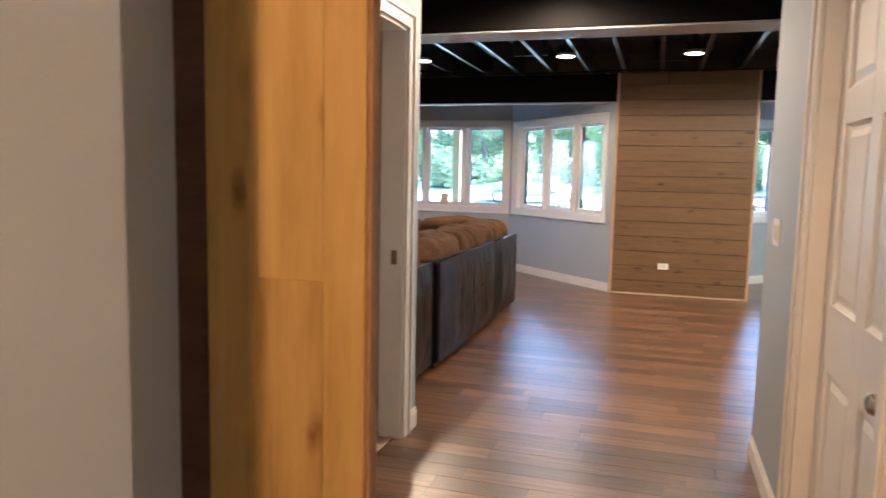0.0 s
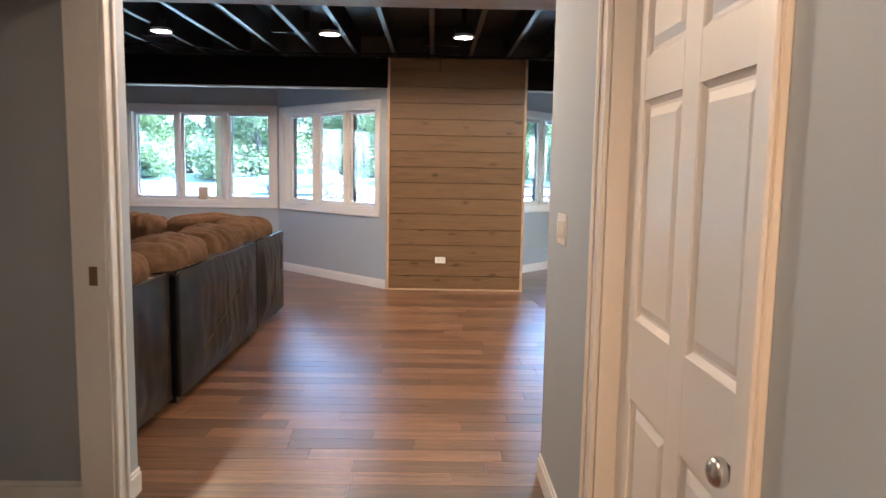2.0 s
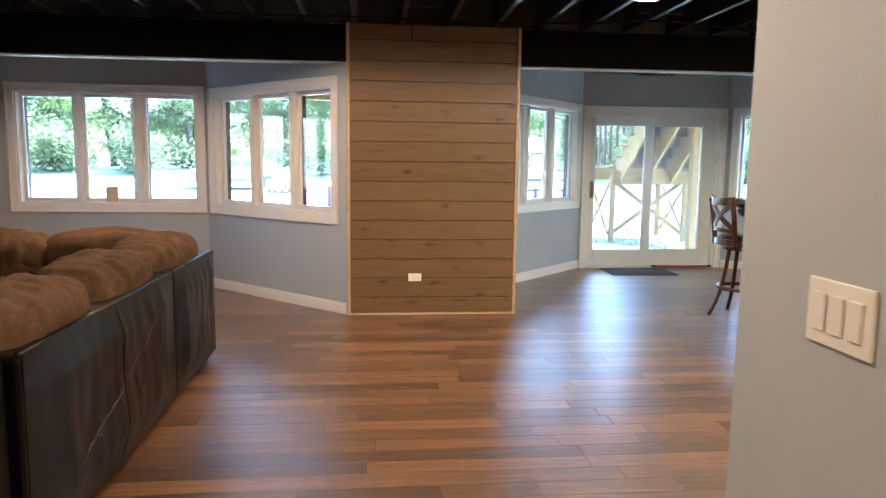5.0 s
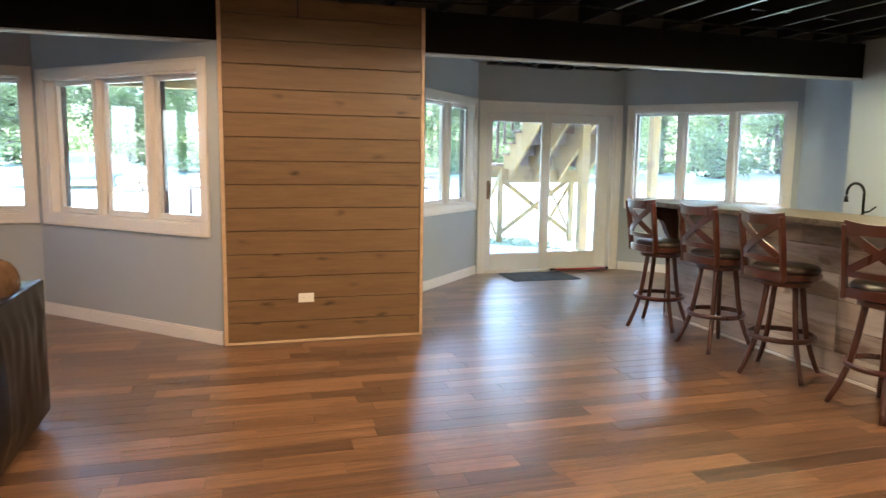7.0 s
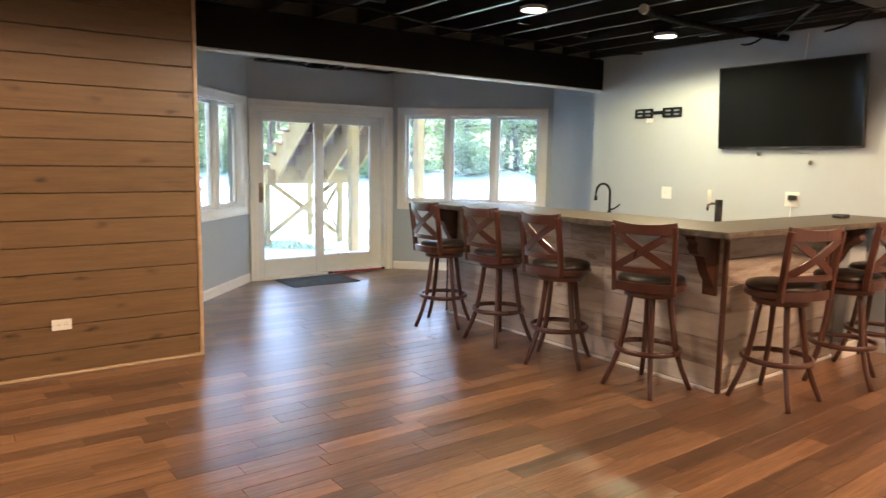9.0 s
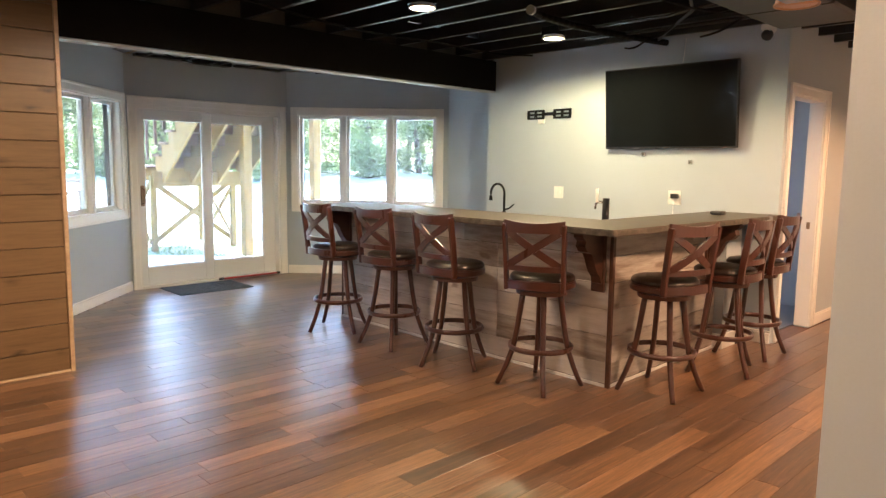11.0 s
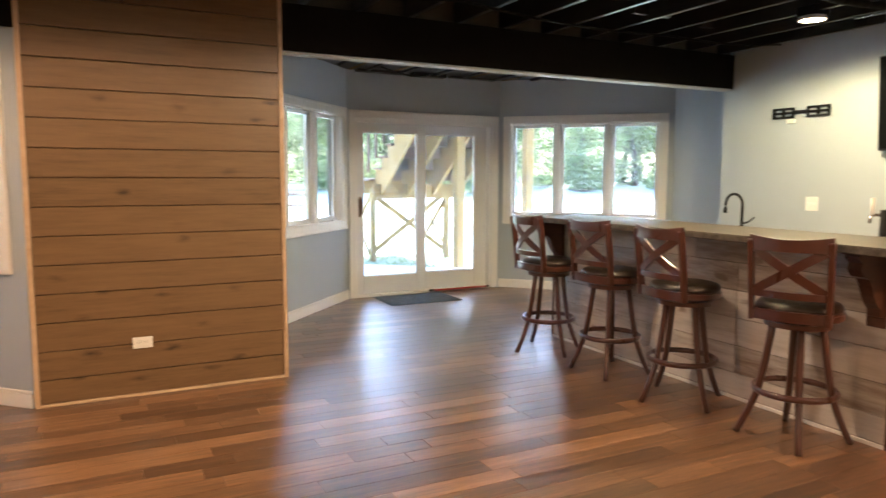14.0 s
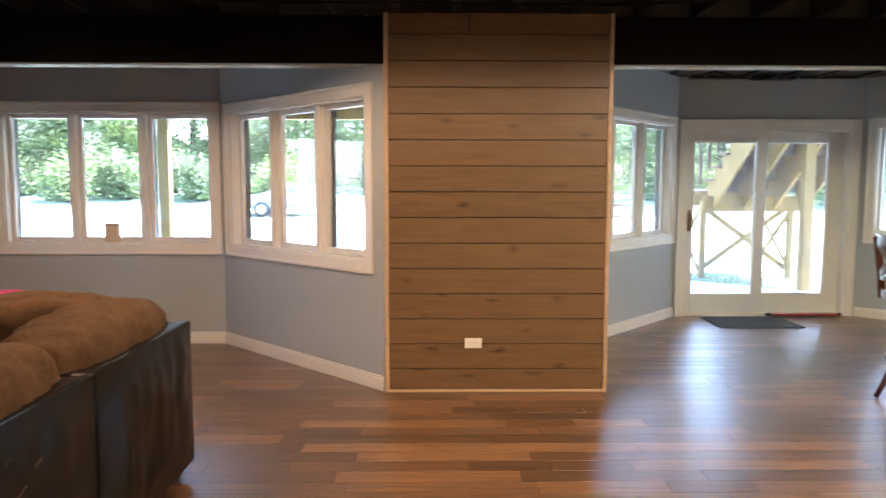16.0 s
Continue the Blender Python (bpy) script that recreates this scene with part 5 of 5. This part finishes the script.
def tree(name, seed, height, spread, leaves, material, label):
    r = random.Random(seed)
    t = thing(name, label, "tree", group="trees at the edge of the lawn")
    bm = bmesh.new()
    bend = [(0.25 * math.sin(k * 0.7 + seed), 0.2 * math.cos(k * 0.9 + seed), height * 0.85 * k / 7) for k in range(8)]
    tube(bm, bend, [0.24 * (1 - 0.11 * k) for k in range(8)], n=8)
    tips = []
    for k in range(26):
        z = height * r.uniform(0.06, 0.9)
        a, l = r.uniform(0, 6.28), spread * r.uniform(0.45, 1.0) * (1.05 - 0.6 * z / height)
        i = min(6, int(z / (height * 0.85) * 7))
        p = Vector(bend[i])
        q = p + Vector((l * math.cos(a), l * math.sin(a), r.uniform(-0.1, 0.9)))
        tube(bm, [p, (p + q) / 2 + Vector((0, 0, 0.15)), q], [0.07, 0.045, 0.015], n=5)
        tips.append((p, q))
    part("trunk", bm, BARK, t, smooth=True)
    vs, fs = [], []
    for k in range(leaves):
        p, q = r.choice(tips)
        f = r.uniform(0.25, 1.12)
        c = p.lerp(q, f) + Vector((r.gauss(0, 0.42), r.gauss(0, 0.42), r.gauss(0, 0.40)))
        if c.z < 0.08:
            c.z = r.uniform(0.1, 0.7)
        s = r.uniform(0.055, 0.13)
        u = Vector((r.gauss(0, 1), r.gauss(0, 1), r.gauss(0, 0.7))).normalized()
        w = u.orthogonal().normalized()
        b = len(vs)
        vs += [c - u * s, c + w * s * 0.55, c + u * s, c - w * s * 0.55]
        fs.append((b, b + 1, b + 2, b + 3))
    me = bpy.data.meshes.new("crown")
    me.from_pydata(vs, [], fs)
    me.materials.append(material)
    ob = new("crown", me)
    ob.parent = t
    return t


protos = [tree("tree", 1, 9.0, 3.0, 9500, LEAF, "leafy green tree at the edge of the lawn"),
          tree("tree", 2, 8.0, 3.4, 9500, LEAFB, "pale leafy tree at the edge of the lawn"),
          tree("tree", 3, 11.0, 2.7, 9500, LEAF, "tall leafy green tree at the edge of the lawn")]
bush = tree("bush", 7, 2.2, 1.3, 3500, LEAFB, "pale green bush in front of the trees")
rt = random.Random(21)
first = set()
for ringr, count, off in ((40, 34, 0.0), (46, 36, 0.5), (53, 40, 0.2)):
    for k in range(count):
        a = radians(-72 + 144 * (k + off + rt.uniform(-0.3, 0.3)) / count)
        rad = ringr + rt.uniform(-2.5, 2.5)
        x, y = 1.0 + rad * math.sin(a), 6.0 + rad * math.cos(a)
        src = protos[rt.randrange(3)]
        m = Matrix.Translation((x, y, ground_z(x, y) - 0.05)) @ Matrix.Rotation(rt.uniform(0, 6.28), 4, "Z")
        if src not in first:
            first.add(src)
            src.matrix_basis = m
        else:
            copy_thing(src, m)
for k in range(22):
    a = radians(-70 + 140 * (k + rt.uniform(-0.4, 0.4)) / 22)
    rad = 37 + rt.uniform(-1.5, 1.5)
    x, y = 1.0 + rad * math.sin(a), 6.0 + rad * math.cos(a)
    m = Matrix.Translation((x, y, ground_z(x, y) - 0.05)) @ Matrix.Rotation(rt.uniform(0, 6.28), 4, "Z")
    if k == 0:
        bush.matrix_basis = m
    else:
        copy_thing(bush, m)

# ---- boards of the column, the bar and the floor ----
rb = random.Random(5)
edges = [0.018] + [0.165 + 0.1735 * k for k in range(14)] + [2.552]
for z0, z1 in zip(edges, edges[1:]):
    h = z1 - z0
    bm = B((-0.7355, -0.013, -h / 2 + 0.0024), (0.7355, 0.013, h / 2 - 0.0024), 0.0024)
    if z1 > 2.5:
        bm.free()
        bm = bmesh.new()
        box(bm, (-0.7355, -0.013, -h / 2 + 0.0022), (-0.203, 0.013, h / 2))
        box(bm, (-0.190, -0.013, -h / 2 + 0.0022), (0.7355, 0.013, h / 2))
    part("plank", bm, SHIP, col, at=Matrix.Translation((0.58, 8.763 + rb.uniform(-0.0008, 0.0008), (z0 + z1) / 2)))
part("cable_notch", B((0.378, 8.749, 2.43), (0.389, 8.7515, 2.56)), PLASTB, col, "dark cable notch")

bz = [0.022, 0.165, 0.34, 0.515, 0.69, 0.865, 1.028]
for z0, z1 in zip(bz, bz[1:]):
    h = z1 - z0 - 0.004
    cut = BY + 0.017
    while cut < 8.949:
        e = min(8.949, cut + rb.choice((0.95, 1.3, 1.7)))
        if 8.949 - e < 0.3:
            e = 8.949
        ln = e - cut - 0.002
        part("plank", B((-ln / 2, -0.0065, -h / 2), (ln / 2, 0.0065, h / 2), 0.002), BARW, bar, at=pose(BX + 0.007 + rb.uniform(-0.001, 0.001), (cut + e) / 2, (z0 + z1) / 2, 0, 0, 90))
        cut = e
    cut = BX + 0.017
    while cut < 5.279:
        e = min(5.28, cut + rb.choice((0.8, 1.1, 1.6)))
        if 5.28 - e < 0.3:
            e = 5.28
        ln = e - cut - 0.002
        part("plank", B((-ln / 2, -0.0065, -h / 2), (ln / 2, 0.0065, h / 2), 0.002), BARW, bar, at=pose((cut + e) / 2, BY + 0.007 + rb.uniform(-0.001, 0.001), (z0 + z1) / 2))
        cut = e

PW = 0.127
LENS = (0.42, 0.61, 0.91, 1.22)
shared = {}


def row_spans(y):
    if y < 3.70:
        return [(-0.90, 0.95)]
    if y < 4.0:
        return [(-0.90 if y < 3.78 else -5.6, 0.95)]
    if y < 5.82:
        return [(-5.6, 9.2)]
    if y < 8.80:
        return [(-5.6, 5.80)]
    out = []
    t = y - 8.76
    if y < 10.2:
        out.append((-5.36 + t, -0.22 - t + 0.1))
    lx = 1.30 if y < 10.1 else 1.42 + (y - 10.11) * 0.944
    out.append((lx, min(6.27, 6.23 + 10.07 - y + 0.05)))
    return [s for s in out if s[1] - s[0] > 0.15]


def plank_box(vs, fs, x0, x1, y0, y1, zt):
    e = 0.0005
    b = len(vs)
    vs += [(x0, y0, -0.012), (x1, y0, -0.012), (x1, y1, -0.012), (x0, y1, -0.012), (x0, y0, zt - e), (x1, y0, zt - e), (x1, y1, zt - e), (x0, y1, zt - e),
           (x0 + e, y0 + e, zt), (x1 - e, y0 + e, zt), (x1 - e, y1 - e, zt), (x0 + e, y1 - e, zt)]
    for i in range(4):
        j = (i + 1) % 4
        fs.append((b + i, b + j, b + 4 + j, b + 4 + i))
        fs.append((b + 4 + i, b + 4 + j, b + 8 + j, b + 8 + i))
    fs.append((b + 8, b + 9, b + 10, b + 11))


rf = random.Random(8)
vs, fs = [], []
single = 0
y = -1.6
while y < 11.52:
    for a, b in row_spans(y + PW / 2):
        x = a - rf.uniform(0, 0.5)
        while x < b:
            ln = rf.choice(LENS)
            x0, x1 = max(x, a), min(x + ln, b)
            if x1 - x0 > 0.02:
                full = abs((x1 - x0) - ln) < 1e-6
                if full and single < 300 and 3.9 < y < 8.4 and -1.0 < x0 and x1 < 3.7:
                    if ln not in shared:
                        v1, f1 = [], []
                        plank_box(v1, f1, -ln / 2 + 0.0009, ln / 2 - 0.0009, -PW / 2 + 0.0009, PW / 2 - 0.0009, 0.0)
                        me = bpy.data.meshes.new("floor_plank")
                        me.from_pydata(v1, [], f1)
                        me.materials.append(FLOORW)
                        shared[ln] = me
                    ob = new("floor_plank", shared[ln])
                    ob.parent = fl
                    ob.location = ((x0 + x1) / 2, y + PW / 2, 0)
                    single += 1
                else:
                    plank_box(vs, fs, x0 + 0.0009, x1 - 0.0009, y + 0.0009, y + PW - 0.0009, 0.0)
            x += ln
    y += PW
me = bpy.data.meshes.new("floor_planks")
me.from_pydata(vs, [], fs)
me.materials.append(FLOORW)
rest = new("floor_planks", me)
rest.parent = fl
tagged(rest, kind="stuff")
